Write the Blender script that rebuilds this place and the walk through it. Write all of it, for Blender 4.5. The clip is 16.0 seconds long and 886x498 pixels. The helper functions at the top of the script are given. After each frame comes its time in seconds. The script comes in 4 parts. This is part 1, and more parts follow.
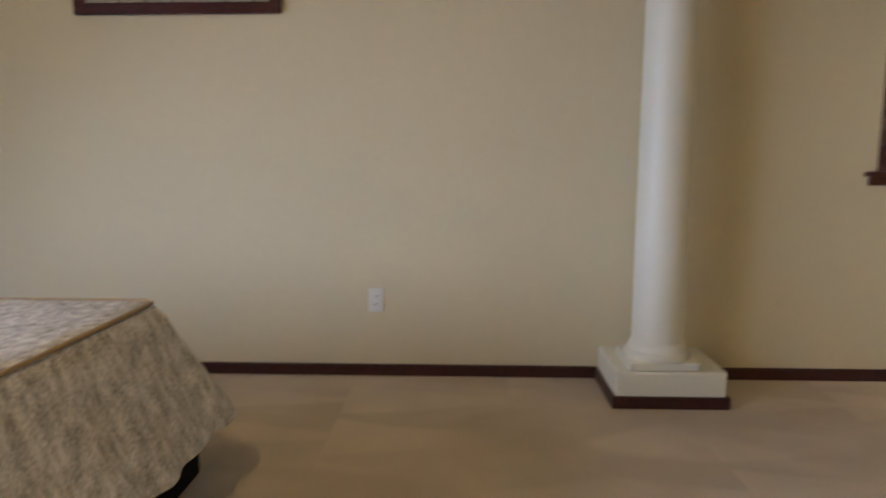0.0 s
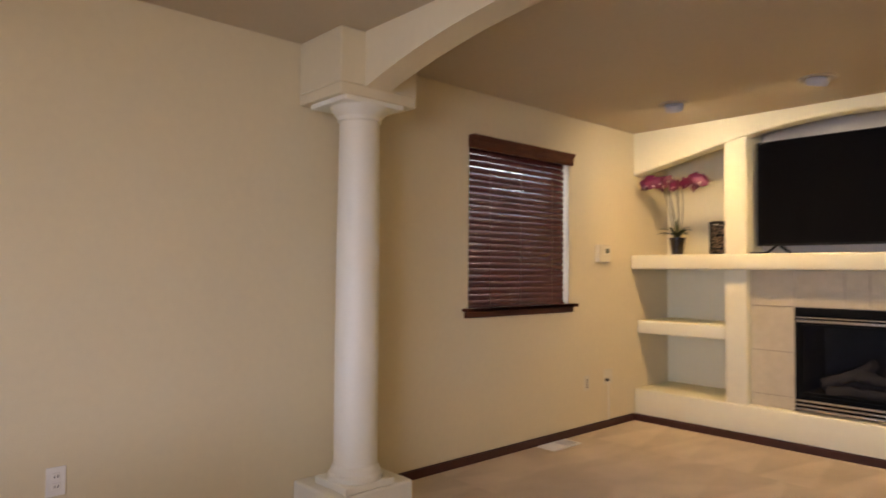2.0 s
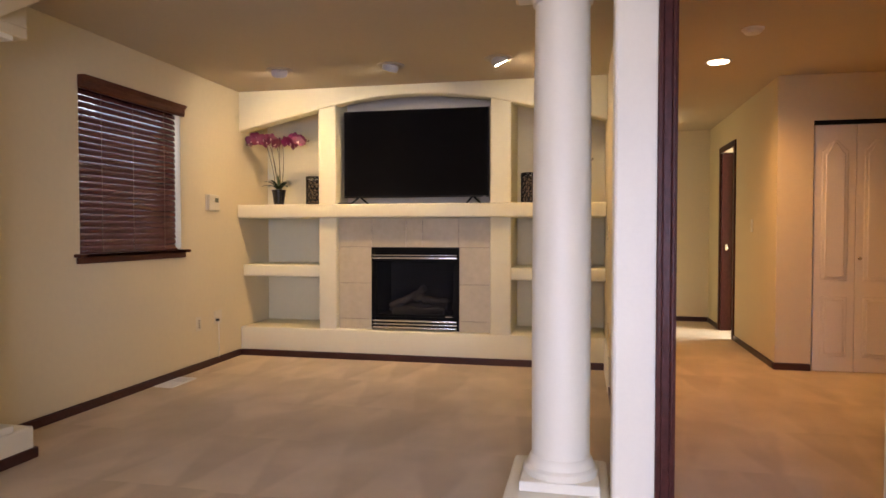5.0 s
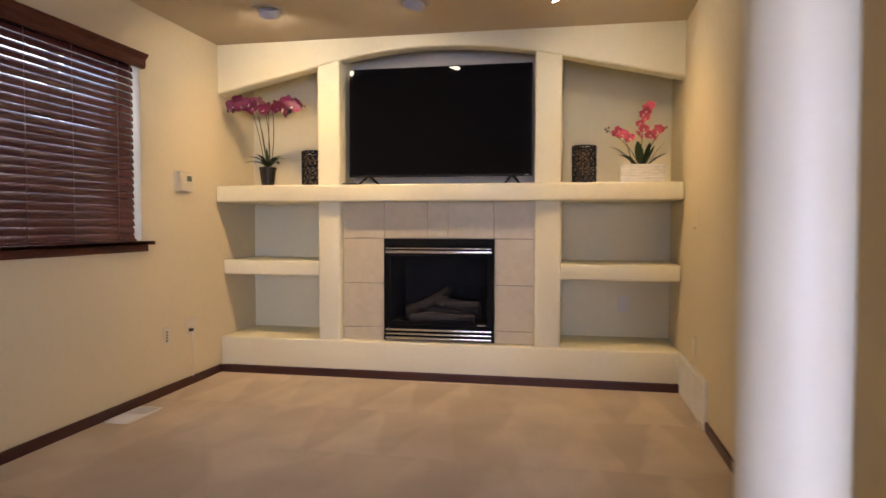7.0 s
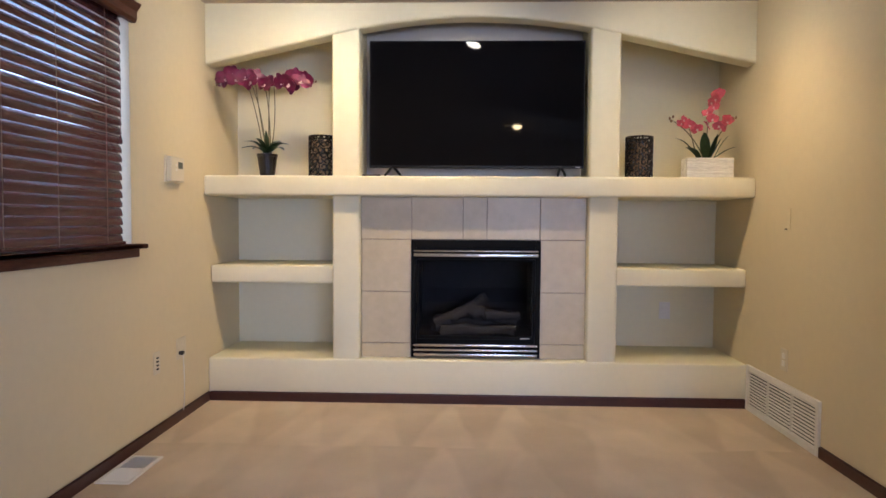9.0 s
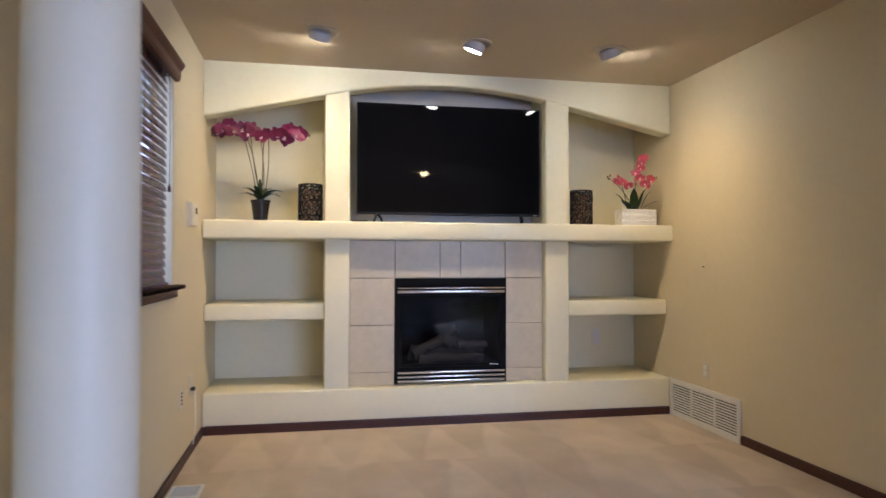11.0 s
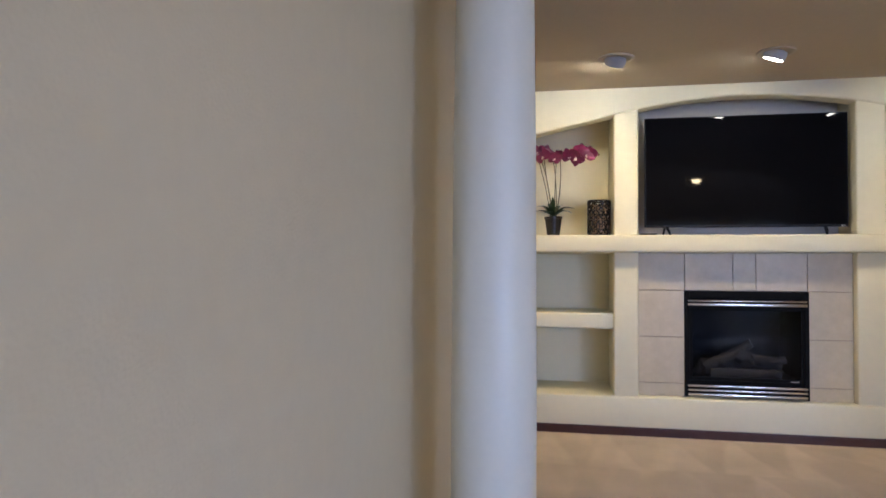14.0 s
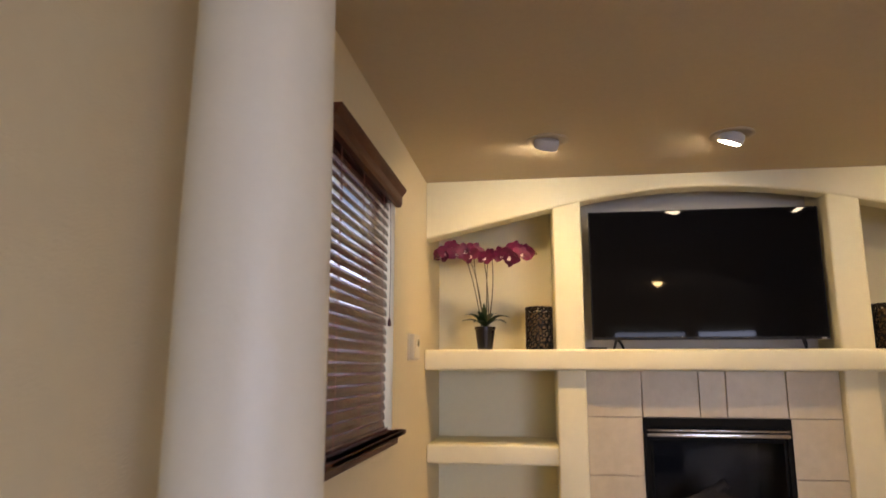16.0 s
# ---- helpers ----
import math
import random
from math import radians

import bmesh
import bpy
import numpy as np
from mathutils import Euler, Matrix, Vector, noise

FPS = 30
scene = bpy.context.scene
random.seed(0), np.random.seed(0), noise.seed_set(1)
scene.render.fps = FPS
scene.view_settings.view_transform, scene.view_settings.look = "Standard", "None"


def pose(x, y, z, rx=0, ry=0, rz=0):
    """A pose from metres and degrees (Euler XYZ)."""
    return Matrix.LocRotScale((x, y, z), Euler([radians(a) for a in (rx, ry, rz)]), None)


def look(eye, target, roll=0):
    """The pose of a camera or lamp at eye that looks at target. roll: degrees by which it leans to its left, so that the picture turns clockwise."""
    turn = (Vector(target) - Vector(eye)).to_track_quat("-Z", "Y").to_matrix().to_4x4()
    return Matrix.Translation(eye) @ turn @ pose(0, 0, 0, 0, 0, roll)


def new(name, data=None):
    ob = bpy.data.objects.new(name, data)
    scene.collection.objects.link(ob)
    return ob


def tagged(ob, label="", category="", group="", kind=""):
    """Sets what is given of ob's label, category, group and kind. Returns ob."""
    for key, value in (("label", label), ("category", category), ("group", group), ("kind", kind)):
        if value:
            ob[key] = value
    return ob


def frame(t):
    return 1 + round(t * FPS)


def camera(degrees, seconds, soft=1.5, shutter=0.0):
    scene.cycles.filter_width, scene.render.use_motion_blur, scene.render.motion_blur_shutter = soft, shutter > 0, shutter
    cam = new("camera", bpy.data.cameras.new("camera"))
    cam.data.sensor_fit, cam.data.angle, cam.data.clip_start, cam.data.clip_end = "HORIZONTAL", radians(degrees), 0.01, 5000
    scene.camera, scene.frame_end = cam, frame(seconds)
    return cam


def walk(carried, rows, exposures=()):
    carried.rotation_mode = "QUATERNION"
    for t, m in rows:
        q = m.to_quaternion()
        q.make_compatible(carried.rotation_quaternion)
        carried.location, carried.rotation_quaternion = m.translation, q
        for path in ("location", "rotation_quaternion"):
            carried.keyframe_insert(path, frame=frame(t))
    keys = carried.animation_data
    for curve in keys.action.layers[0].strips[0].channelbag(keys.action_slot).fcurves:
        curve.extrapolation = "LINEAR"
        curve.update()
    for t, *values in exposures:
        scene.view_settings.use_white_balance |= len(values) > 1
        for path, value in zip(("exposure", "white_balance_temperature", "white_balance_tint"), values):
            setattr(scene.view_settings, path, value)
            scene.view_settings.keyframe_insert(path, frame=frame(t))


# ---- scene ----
cam = camera(68.1, 16.0, soft=1.5, shutter=0.5)
PATH = [
    (0, (3.079, -3.826, 1.078), (1.1, -3.896, 0.794), 0.0),
    (0.5, (3.077, -4.064, 1.066), (1.12, -3.672, 0.94), -0.1),
    (1, (2.957, -4.29, 1.082), (1.1, -3.549, 1.032), -0.5),
    (1.5, (2.904, -4.665, 1.21), (1.258, -3.529, 1.198), 0.5),
    (2, (2.992, -4.905, 1.243), (1.515, -3.557, 1.308), 0.5),
    (2.5, (3.062, -5.153, 1.248), (1.784, -3.619, 1.364), 0.2),
    (3, (3.093, -5.396, 1.207), (2.015, -3.716, 1.328), 0.3),
    (3.5, (3.072, -5.638, 1.156), (2.248, -3.819, 1.275), 0.2),
    (4, (3.14, -5.684, 1.127), (2.461, -3.803, 1.164), 0.0),
    (4.5, (3.139, -5.652, 1.133), (2.666, -3.708, 1.113), -0.1),
    (4.7, (3.113, -5.598, 1.146), (2.679, -3.646, 1.104), -0.0),
    (7, (2.525, -4.449, 1.108), (2.152, -2.485, 1.032), 0.1),
    (7.5, (2.184, -4.238, 1.114), (1.866, -2.265, 1.034), 0.2),
    (8, (1.943, -4.0, 1.099), (1.718, -2.015, 1.009), 0.3),
    (8.5, (1.749, -3.928, 1.126), (1.601, -1.936, 1.025), 0.3),
    (10.8, (0.811, -4.308, 1.123), (1.154, -2.338, 1.152), 0.2),
    (11, (0.707, -4.401, 1.129), (1.089, -2.438, 1.163), 0.1),
    (11.5, (0.633, -4.551, 1.131), (0.993, -2.584, 1.163), -0.0),
    (12, (0.516, -4.635, 1.096), (0.748, -2.649, 1.134), -0.1),
    (12.5, (0.41, -4.73, 1.116), (0.33, -2.731, 1.138), 0.0),
    (13, (0.395, -4.758, 1.103), (0.092, -2.781, 1.126), 0.1),
    (13.5, (0.424, -4.751, 1.129), (0.062, -2.784, 1.14), 0.2),
    (14, (0.429, -4.685, 1.16), (0.064, -2.719, 1.214), 0.3),
    (14.5, (0.474, -4.564, 1.241), (0.114, -2.599, 1.34), -0.2),
    (15, (0.573, -4.404, 1.258), (0.213, -2.445, 1.431), -0.2),
    (15.5, (0.633, -4.108, 1.247), (0.31, -2.152, 1.513), -0.1),
    (16, (0.652, -3.883, 1.271), (0.377, -1.935, 1.632), 0.1),
]
EXPOSURES = [
    (0, -0.25, 6150, 8),
    (1, -0.22, 6500, 14),
    (2, -0.2, 7150, 20),
    (3, -0.13, 7450, 22),
    (4.5, -0.25, 7000, 24),
    (7, -0.22, 6500, 22),
    (8.5, -0.13, 5700, 18),
    (11, -0.14, 5300, 15),
    (12, -0.2, 5000, 13),
    (13.5, -0.27, 4950, 13),
    (15, -0.28, 6350, 20),
    (16, -0.35, 7050, 19),
]
walk(cam, [(t, look(eye, target, roll)) for t, eye, target, roll in PATH], EXPOSURES)

# ---- world and large lights ----
world = bpy.data.worlds.new("world")
scene.world = world
world.use_nodes = True
wn = world.node_tree.nodes
sky = wn.new("ShaderNodeTexSky")
sky.sky_type = "NISHITA"
sky.sun_disc = False
sky.sun_elevation, sky.sun_rotation = radians(40), radians(120)
wn["Background"].inputs["Strength"].default_value = 0.15
world.node_tree.links.new(sky.outputs["Color"], wn["Background"].inputs["Color"])

DAY = (0.58, 0.69, 1.0)
WARM = (1.0, 0.65, 0.25)


def lamp(name, kind, energy, colour, m, **more):
    data = bpy.data.lights.new(name, kind)
    data.energy, data.color = energy, colour
    if kind == "AREA":
        data.shape = "RECTANGLE"
        data.size, data.size_y = more["size"], more["size_y"]
        data.spread = radians(more.get("spread", 180))
    else:
        data.shadow_soft_size = more.get("radius", 0.04)
    if kind == "SPOT":
        data.spot_size, data.spot_blend = radians(more["cone"]), more["blend"]
    ob = new(name, data)
    ob.matrix_world = m
    return ob


sun = lamp("sun", "SUN", 1.2, (1.0, 0.95, 0.88), look((0, 0, 8), (3, -4, 5)))
sun.data.angle = radians(12)

CEIL = 2.41
EAST = 3.26          # inner face of the alcove's east wall
BACK = -7.6          # south wall of the front room
FAR_E = 4.62         # east wall of the front room
DLX, DLY = 2.26, -4.90    # downlight of the front room
SPOTS = [(0.73, -0.68), (1.63, -0.645), (2.46, -0.69)]
lamp("day_south", "AREA", 66, DAY, look((2.5, BACK + 0.02, 1.2), (2.4, BACK + 4, -1.7)), size=1.1, size_y=1.65, spread=128)
lamp("day_south_corner", "AREA", 76, DAY, look((3.85, BACK + 0.02, 1.2), (2.4, BACK + 4, -1.7)), size=0.85, size_y=1.65, spread=128)
lamp("day_window", "AREA", 9, DAY, look((-0.13, -1.45, 1.55), (3, -1.45, 1.3)), size=1.0, size_y=1.0)
CONES = [112, 114, 108]
WATTS = [34, 45, 43]
AIMS = [(-0.22, 0.52, -0.82), (-0.30, 0.24, -0.93), (0.40, 0.22, -0.89)]
for (sx, sy), aim, cone, watts in zip(SPOTS, AIMS, CONES, WATTS):
    eye = Vector((sx, sy, CEIL)) + 0.050 * Vector(aim).normalized()
    lamp("spot_beam", "SPOT", watts, WARM, look(eye, eye + Vector(aim)), cone=cone, blend=0.9, radius=0.035)
lamp("front_room_beam", "SPOT", 4, WARM, pose(DLX, DLY, CEIL - 0.12), cone=150, blend=0.8, radius=0.06)
lamp("hall_beam", "SPOT", 125, (1.0, 0.53, 0.18), pose(4.05, -0.25, CEIL - 0.03), cone=150, blend=0.8, radius=0.06)
lamp("hall_day", "AREA", 85, (0.95, 1.0, 0.86), look((5.7, 2.1, 1.3), (4.0, 2.0, 0.6)), size=1.0, size_y=1.6)

# ---- materials ----


def material(name, colour, rough=0.6, metal=0.0, vary=0.06, scale=3.0, fine=60.0, bump=0.0, bump_scale=200.0, spec=0.5, tint=None):
    """A surface with slow and fine variation of its colour, and a fine relief."""
    m = bpy.data.materials.new(name)
    m.use_nodes = True
    n, link = m.node_tree.nodes, m.node_tree.links.new
    b = n["Principled BSDF"]
    b.inputs["Roughness"].default_value = rough
    b.inputs["Metallic"].default_value = metal
    b.inputs["Specular IOR Level"].default_value = spec
    co = n.new("ShaderNodeTexCoord")
    slow, quick = n.new("ShaderNodeTexNoise"), n.new("ShaderNodeTexNoise")
    slow.inputs["Scale"].default_value, quick.inputs["Scale"].default_value = scale, fine
    slow.inputs["Detail"].default_value = 4
    for t in (slow, quick):
        link(co.outputs["Object"], t.inputs["Vector"])
    add = n.new("ShaderNodeMath")
    add.operation = "MULTIPLY_ADD"
    add.inputs[1].default_value = 0.5
    link(quick.outputs["Fac"], add.inputs[0])
    half = n.new("ShaderNodeMath")
    half.operation = "MULTIPLY"
    half.inputs[1].default_value = 0.5
    link(slow.outputs["Fac"], half.inputs[0])
    link(half.outputs[0], add.inputs[2])
    ramp = n.new("ShaderNodeValToRGB")
    lo = [max(0, c * (1 - vary)) for c in colour]
    hi = [min(1, c * (1 + vary)) for c in (tint or colour)]
    ramp.color_ramp.elements[0].position, ramp.color_ramp.elements[1].position = 0.3, 0.7
    ramp.color_ramp.elements[0].color, ramp.color_ramp.elements[1].color = (*lo, 1), (*hi, 1)
    link(add.outputs[0], ramp.inputs["Fac"])
    link(ramp.outputs["Color"], b.inputs["Base Color"])
    if bump:
        grain = n.new("ShaderNodeTexNoise")
        grain.inputs["Scale"].default_value = bump_scale
        grain.inputs["Detail"].default_value = 3
        link(co.outputs["Object"], grain.inputs["Vector"])
        bu = n.new("ShaderNodeBump")
        bu.inputs["Strength"].default_value, bu.inputs["Distance"].default_value = bump, 0.004
        link(grain.outputs["Fac"], bu.inputs["Height"])
        link(bu.outputs["Normal"], b.inputs["Normal"])
    return m


def wood(name, dark, light, rough=0.35, along="Z"):
    m = material(name, dark, rough, vary=0.25, tint=light, scale=4, fine=30, bump=0.12, bump_scale=80)
    n, link = m.node_tree.nodes, m.node_tree.links.new
    mp = n.new("ShaderNodeMapping")
    mp.inputs["Scale"].default_value = {"Z": (9, 9, 0.8), "Y": (9, 0.8, 9), "X": (0.8, 9, 9)}[along]
    co = next(k for k in n if k.type == "TEX_COORD")
    link(co.outputs["Object"], mp.inputs["Vector"])
    for t in n:
        if t.type == "TEX_NOISE":
            link(mp.outputs["Vector"], t.inputs["Vector"])
    return m


def glow(name, colour, strength):
    m = bpy.data.materials.new(name)
    m.use_nodes = True
    b = m.node_tree.nodes["Principled BSDF"]
    b.inputs["Base Color"].default_value = (0.8, 0.8, 0.8, 1)
    b.inputs["Emission Color"].default_value = (*colour, 1)
    b.inputs["Emission Strength"].default_value = strength
    return m


def glass(name, rough=0.02, tint=(1, 1, 1)):
    m = bpy.data.materials.new(name)
    m.use_nodes = True
    b = m.node_tree.nodes["Principled BSDF"]
    b.inputs["Base Color"].default_value = (*tint, 1)
    b.inputs["Transmission Weight"].default_value = 1
    b.inputs["Roughness"].default_value = rough
    b.inputs["IOR"].default_value = 1.45
    return m


M_WALL = material("wall_paint", (0.69, 0.60, 0.40), 0.65, vary=0.025, scale=1.2, fine=25, bump=0.25, bump_scale=160)
M_PLASTER = material("plaster_paint", (0.80, 0.75, 0.53), 0.6, vary=0.025, scale=1.6, fine=25, bump=0.09, bump_scale=150)
M_TRIMPAINT = material("column_paint", (0.765, 0.735, 0.61), 0.45, vary=0.02, scale=2, bump=0.08, bump_scale=90)
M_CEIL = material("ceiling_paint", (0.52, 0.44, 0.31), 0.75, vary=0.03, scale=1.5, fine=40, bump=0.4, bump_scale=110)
M_CARPET = material("carpet_pile", (0.62, 0.51, 0.385), 0.95, vary=0.10, scale=2.2, fine=350, bump=1.0, bump_scale=420, spec=0.1, tint=(0.74, 0.62, 0.48))


def vacuum_marks(m, dark):
    """Broad strokes of a vacuum cleaner in the pile: long cells, each brushed one way or the other."""
    n, link = m.node_tree.nodes, m.node_tree.links.new
    b = n["Principled BSDF"]
    old = b.inputs["Base Color"].links[0].from_socket
    co = n.new("ShaderNodeTexCoord")
    warp = n.new("ShaderNodeTexNoise")
    warp.inputs["Scale"].default_value = 1.6
    link(co.outputs["Object"], warp.inputs["Vector"])
    mixv = n.new("ShaderNodeMix")
    mixv.data_type = "VECTOR"
    mixv.inputs["Factor"].default_value = 0.12
    link(co.outputs["Object"], mixv.inputs["A"])
    link(warp.outputs["Color"], mixv.inputs["B"])
    turn = n.new("ShaderNodeMapping")
    turn.inputs["Rotation"].default_value = (0, 0, radians(24))
    turn.inputs["Scale"].default_value = (4.2, 1.9, 1)
    link(mixv.outputs["Result"], turn.inputs["Vector"])
    cells = n.new("ShaderNodeTexVoronoi")
    cells.voronoi_dimensions = "2D"
    cells.feature = "SMOOTH_F1"
    cells.inputs["Smoothness"].default_value = 0.4
    cells.inputs["Scale"].default_value = 1.0
    link(turn.outputs["Vector"], cells.inputs["Vector"])

    def calc(op, a, b=0.0, c=0.0):
        k = n.new("ShaderNodeMath")
        k.operation = op
        for socket, v in zip(k.inputs, (a, b, c)):
            if isinstance(v, (int, float)):
                socket.default_value = v
            else:
                link(v, socket)
        return k.outputs[0]

    # wedges left by strokes to and from the fireplace wall, rows of half a metre
    slight = n.new("ShaderNodeMix")
    slight.data_type = "VECTOR"
    slight.inputs["Factor"].default_value = 0.10
    link(co.outputs["Object"], slight.inputs["A"])
    link(warp.outputs["Color"], slight.inputs["B"])
    sep = n.new("ShaderNodeSeparateXYZ")
    link(slight.outputs["Result"], sep.inputs["Vector"])
    across = calc("MULTIPLY", calc("PINGPONG", calc("MULTIPLY", sep.outputs["X"], 2.9), 0.5), 2.0)
    down = calc("FRACT", calc("MULTIPLY", sep.outputs["Y"], -1.55))
    wedge = calc("SUBTRACT", calc("MULTIPLY_ADD", down, 0.75, 0.12), across)
    edge = n.new("ShaderNodeMapRange")
    edge.interpolation_type = "SMOOTHSTEP"
    edge.inputs["From Min"].default_value, edge.inputs["From Max"].default_value = -0.13, 0.13
    link(wedge, edge.inputs["Value"])
    patch = n.new("ShaderNodeTexNoise")
    patch.inputs["Scale"].default_value = 0.9
    patch.inputs["Detail"].default_value = 1
    link(co.outputs["Object"], patch.inputs["Vector"])
    where = n.new("ShaderNodeMapRange")
    where.inputs["From Min"].default_value, where.inputs["From Max"].default_value = 0.44, 0.66
    where.inputs["To Max"].default_value = 0.6
    link(patch.outputs["Fac"], where.inputs["Value"])
    both = n.new("ShaderNodeMix")
    link(where.outputs["Result"], both.inputs["Factor"])
    link(cells.outputs["Color"], both.inputs["A"])
    link(edge.outputs["Result"], both.inputs["B"])
    ramp = n.new("ShaderNodeValToRGB")
    ramp.color_ramp.elements[0].position, ramp.color_ramp.elements[1].position = 0.12, 0.88
    ramp.color_ramp.elements[0].color, ramp.color_ramp.elements[1].color = (dark, dark * 0.985, dark * 0.96, 1), (1, 1, 1, 1)
    link(both.outputs["Result"], ramp.inputs["Fac"])
    mul = n.new("ShaderNodeMix")
    mul.data_type, mul.blend_type = "RGBA", "MULTIPLY"
    mul.inputs["Factor"].default_value = 1.0
    link(old, mul.inputs["A"])
    link(ramp.outputs["Color"], mul.inputs["B"])
    link(mul.outputs["Result"], b.inputs["Base Color"])


vacuum_marks(M_CARPET, 0.83)
M_DARKWOOD = wood("dark_stained_wood", (0.045, 0.013, 0.011), (0.075, 0.022, 0.018), 0.32, "Y")
M_SLAT = wood("blind_wood", (0.070, 0.020, 0.018), (0.10, 0.030, 0.027), 0.20, "Y")
# lit copy of the dark stained wood: grazing lamp light put into the colour
M_LITWOOD = wood("lit_trim_wood", (0.060, 0.019, 0.011), (0.105, 0.035, 0.019), 0.42, "Y")
for dark in (M_DARKWOOD, M_LITWOOD):
    dark.node_tree.nodes["Principled BSDF"].inputs["Specular IOR Level"].default_value = 0.15
M_BASE = wood("baseboard_wood", (0.035, 0.010, 0.009), (0.06, 0.017, 0.014), 0.35, "X")
M_TILE = material("beige_tile", (0.52, 0.45, 0.305), 0.42, vary=0.04, scale=5, fine=22, bump=0.06, bump_scale=40, tint=(0.57, 0.495, 0.345))
M_GROUT = material("grout", (0.33, 0.27, 0.21), 0.9, vary=0.1)
M_BLACK = material("black_metal", (0.006, 0.006, 0.006), 0.6, vary=0.1, bump=0.05, spec=0.08)
M_CHROME = material("brushed_chrome", (0.62, 0.60, 0.57), 0.25, metal=1.0, vary=0.06, fine=120)
M_SCREEN = material("tv_screen", (0.004, 0.004, 0.005), 0.028, vary=0.0, spec=0.10)
M_PLASTIC = material("black_plastic", (0.008, 0.008, 0.009), 0.45, vary=0.05, spec=0.2)
M_WHITEP = material("white_plastic", (0.78, 0.76, 0.70), 0.4, vary=0.02)
M_CREAMP = material("cream_plastic", (0.66, 0.60, 0.46), 0.4, vary=0.02)
M_WHITE = material("white_enamel", (0.80, 0.78, 0.72), 0.4, vary=0.02)
M_GLASS = glass("window_glass")

# ---- helpers for building ----


def box(bm, x0, x1, y0, y1, z0, z1, bevel=0.0, seg=2):
    made = bmesh.ops.create_cube(bm, size=1.0, matrix=Matrix.LocRotScale(((x0 + x1) / 2, (y0 + y1) / 2, (z0 + z1) / 2), None, (abs(x1 - x0), abs(y1 - y0), abs(z1 - z0))))
    if bevel:
        edges = {e for v in made["verts"] for e in v.link_edges}
        bmesh.ops.bevel(bm, geom=list(edges), offset=bevel, segments=seg, profile=0.5, affect="EDGES")
    return bm


def boxed(*a, **k):
    return box(bmesh.new(), *a, **k)


def ring(bm, centre, profile, sides=48):
    """A turned body about the z axis through centre: profile is a list of (radius, height)."""
    rows = []
    for r, h in profile:
        rows.append([bm.verts.new((centre[0] + r * math.cos(2 * math.pi * i / sides), centre[1] + r * math.sin(2 * math.pi * i / sides), centre[2] + h)) for i in range(sides)])
    for a, b in zip(rows, rows[1:]):
        for i in range(sides):
            j = (i + 1) % sides
            bm.faces.new((a[i], a[j], b[j], b[i]))
    bm.faces.new(rows[0][::-1])
    bm.faces.new(rows[-1])
    return bm


def extrude_y(bm, outline, y0, y1):
    """A plate in the xz plane with the given outline, from y0 to y1."""
    a = [bm.verts.new((x, y0, z)) for x, z in outline]
    b = [bm.verts.new((x, y1, z)) for x, z in outline]
    n = len(outline)
    bm.faces.new(a)
    bm.faces.new(b[::-1])
    for i in range(n):
        j = (i + 1) % n
        bm.faces.new((a[j], a[i], b[i], b[j]))
    bmesh.ops.recalc_face_normals(bm, faces=bm.faces[:])
    return bm


def tube(bm, points, r0, r1=None, sides=8):
    """A round rod along points, tapering from r0 to r1."""
    r1 = r0 if r1 is None else r1
    pts = [Vector(p) for p in points]
    rows = []
    for i, p in enumerate(pts):
        d = (pts[min(i + 1, len(pts) - 1)] - pts[max(i - 1, 0)]).normalized()
        u = d.cross(Vector((0.31, 0.87, 0.38))).normalized()
        v = d.cross(u)
        r = r0 + (r1 - r0) * i / (len(pts) - 1)
        rows.append([bm.verts.new(p + r * (math.cos(2 * math.pi * k / sides) * u + math.sin(2 * math.pi * k / sides) * v)) for k in range(sides)])
    for a, b in zip(rows, rows[1:]):
        for k in range(sides):
            j = (k + 1) % sides
            bm.faces.new((a[k], a[j], b[j], b[k]))
    bm.faces.new(rows[0][::-1])
    bm.faces.new(rows[-1])
    return bm


def part(name, bm, mat, parent=None, label="", smooth=False):
    me = bpy.data.meshes.new(name)
    bmesh.ops.recalc_face_normals(bm, faces=bm.faces[:])
    if smooth:
        for f in bm.faces:
            f.smooth = True
        for e in bm.edges:
            if len(e.link_faces) == 2 and e.calc_face_angle(0) > radians(38):
                e.smooth = False
    bm.to_mesh(me)
    bm.free()
    me.materials.append(mat)
    ob = new(name, me)
    if parent:
        ob.parent = parent
        ob.matrix_parent_inverse = parent.matrix_basis.inverted()
    if label:
        tagged(ob, label)
    return ob


def thing(name, at, label, category, group="", kind=""):
    e = new(name)
    e.empty_display_size = 0.1
    e.matrix_basis = Matrix.Translation(at)
    return tagged(e, label, category, group, kind)


def structure(name, bm, mat, label, category, smooth=False):
    return tagged(part(name, bm, mat, smooth=smooth), label, category, kind="structure")


# ---- the large structure ----
W_Y0, W_Y1, W_Z0, W_Z1 = -1.955, -0.90, 0.985, 2.09      # window opening in the west wall
ARCH_Y0, ARCH_Y1 = -3.05, -2.90                         # arched beam
PART_Y0, PART_Y1 = -3.18, -3.05                         # partition beside the arch
DOOR_X0, DOOR_X1, DOOR_Z = 3.364, 4.055, 2.01           # opening to the hall
NB = 0.56                                               # back of the niches

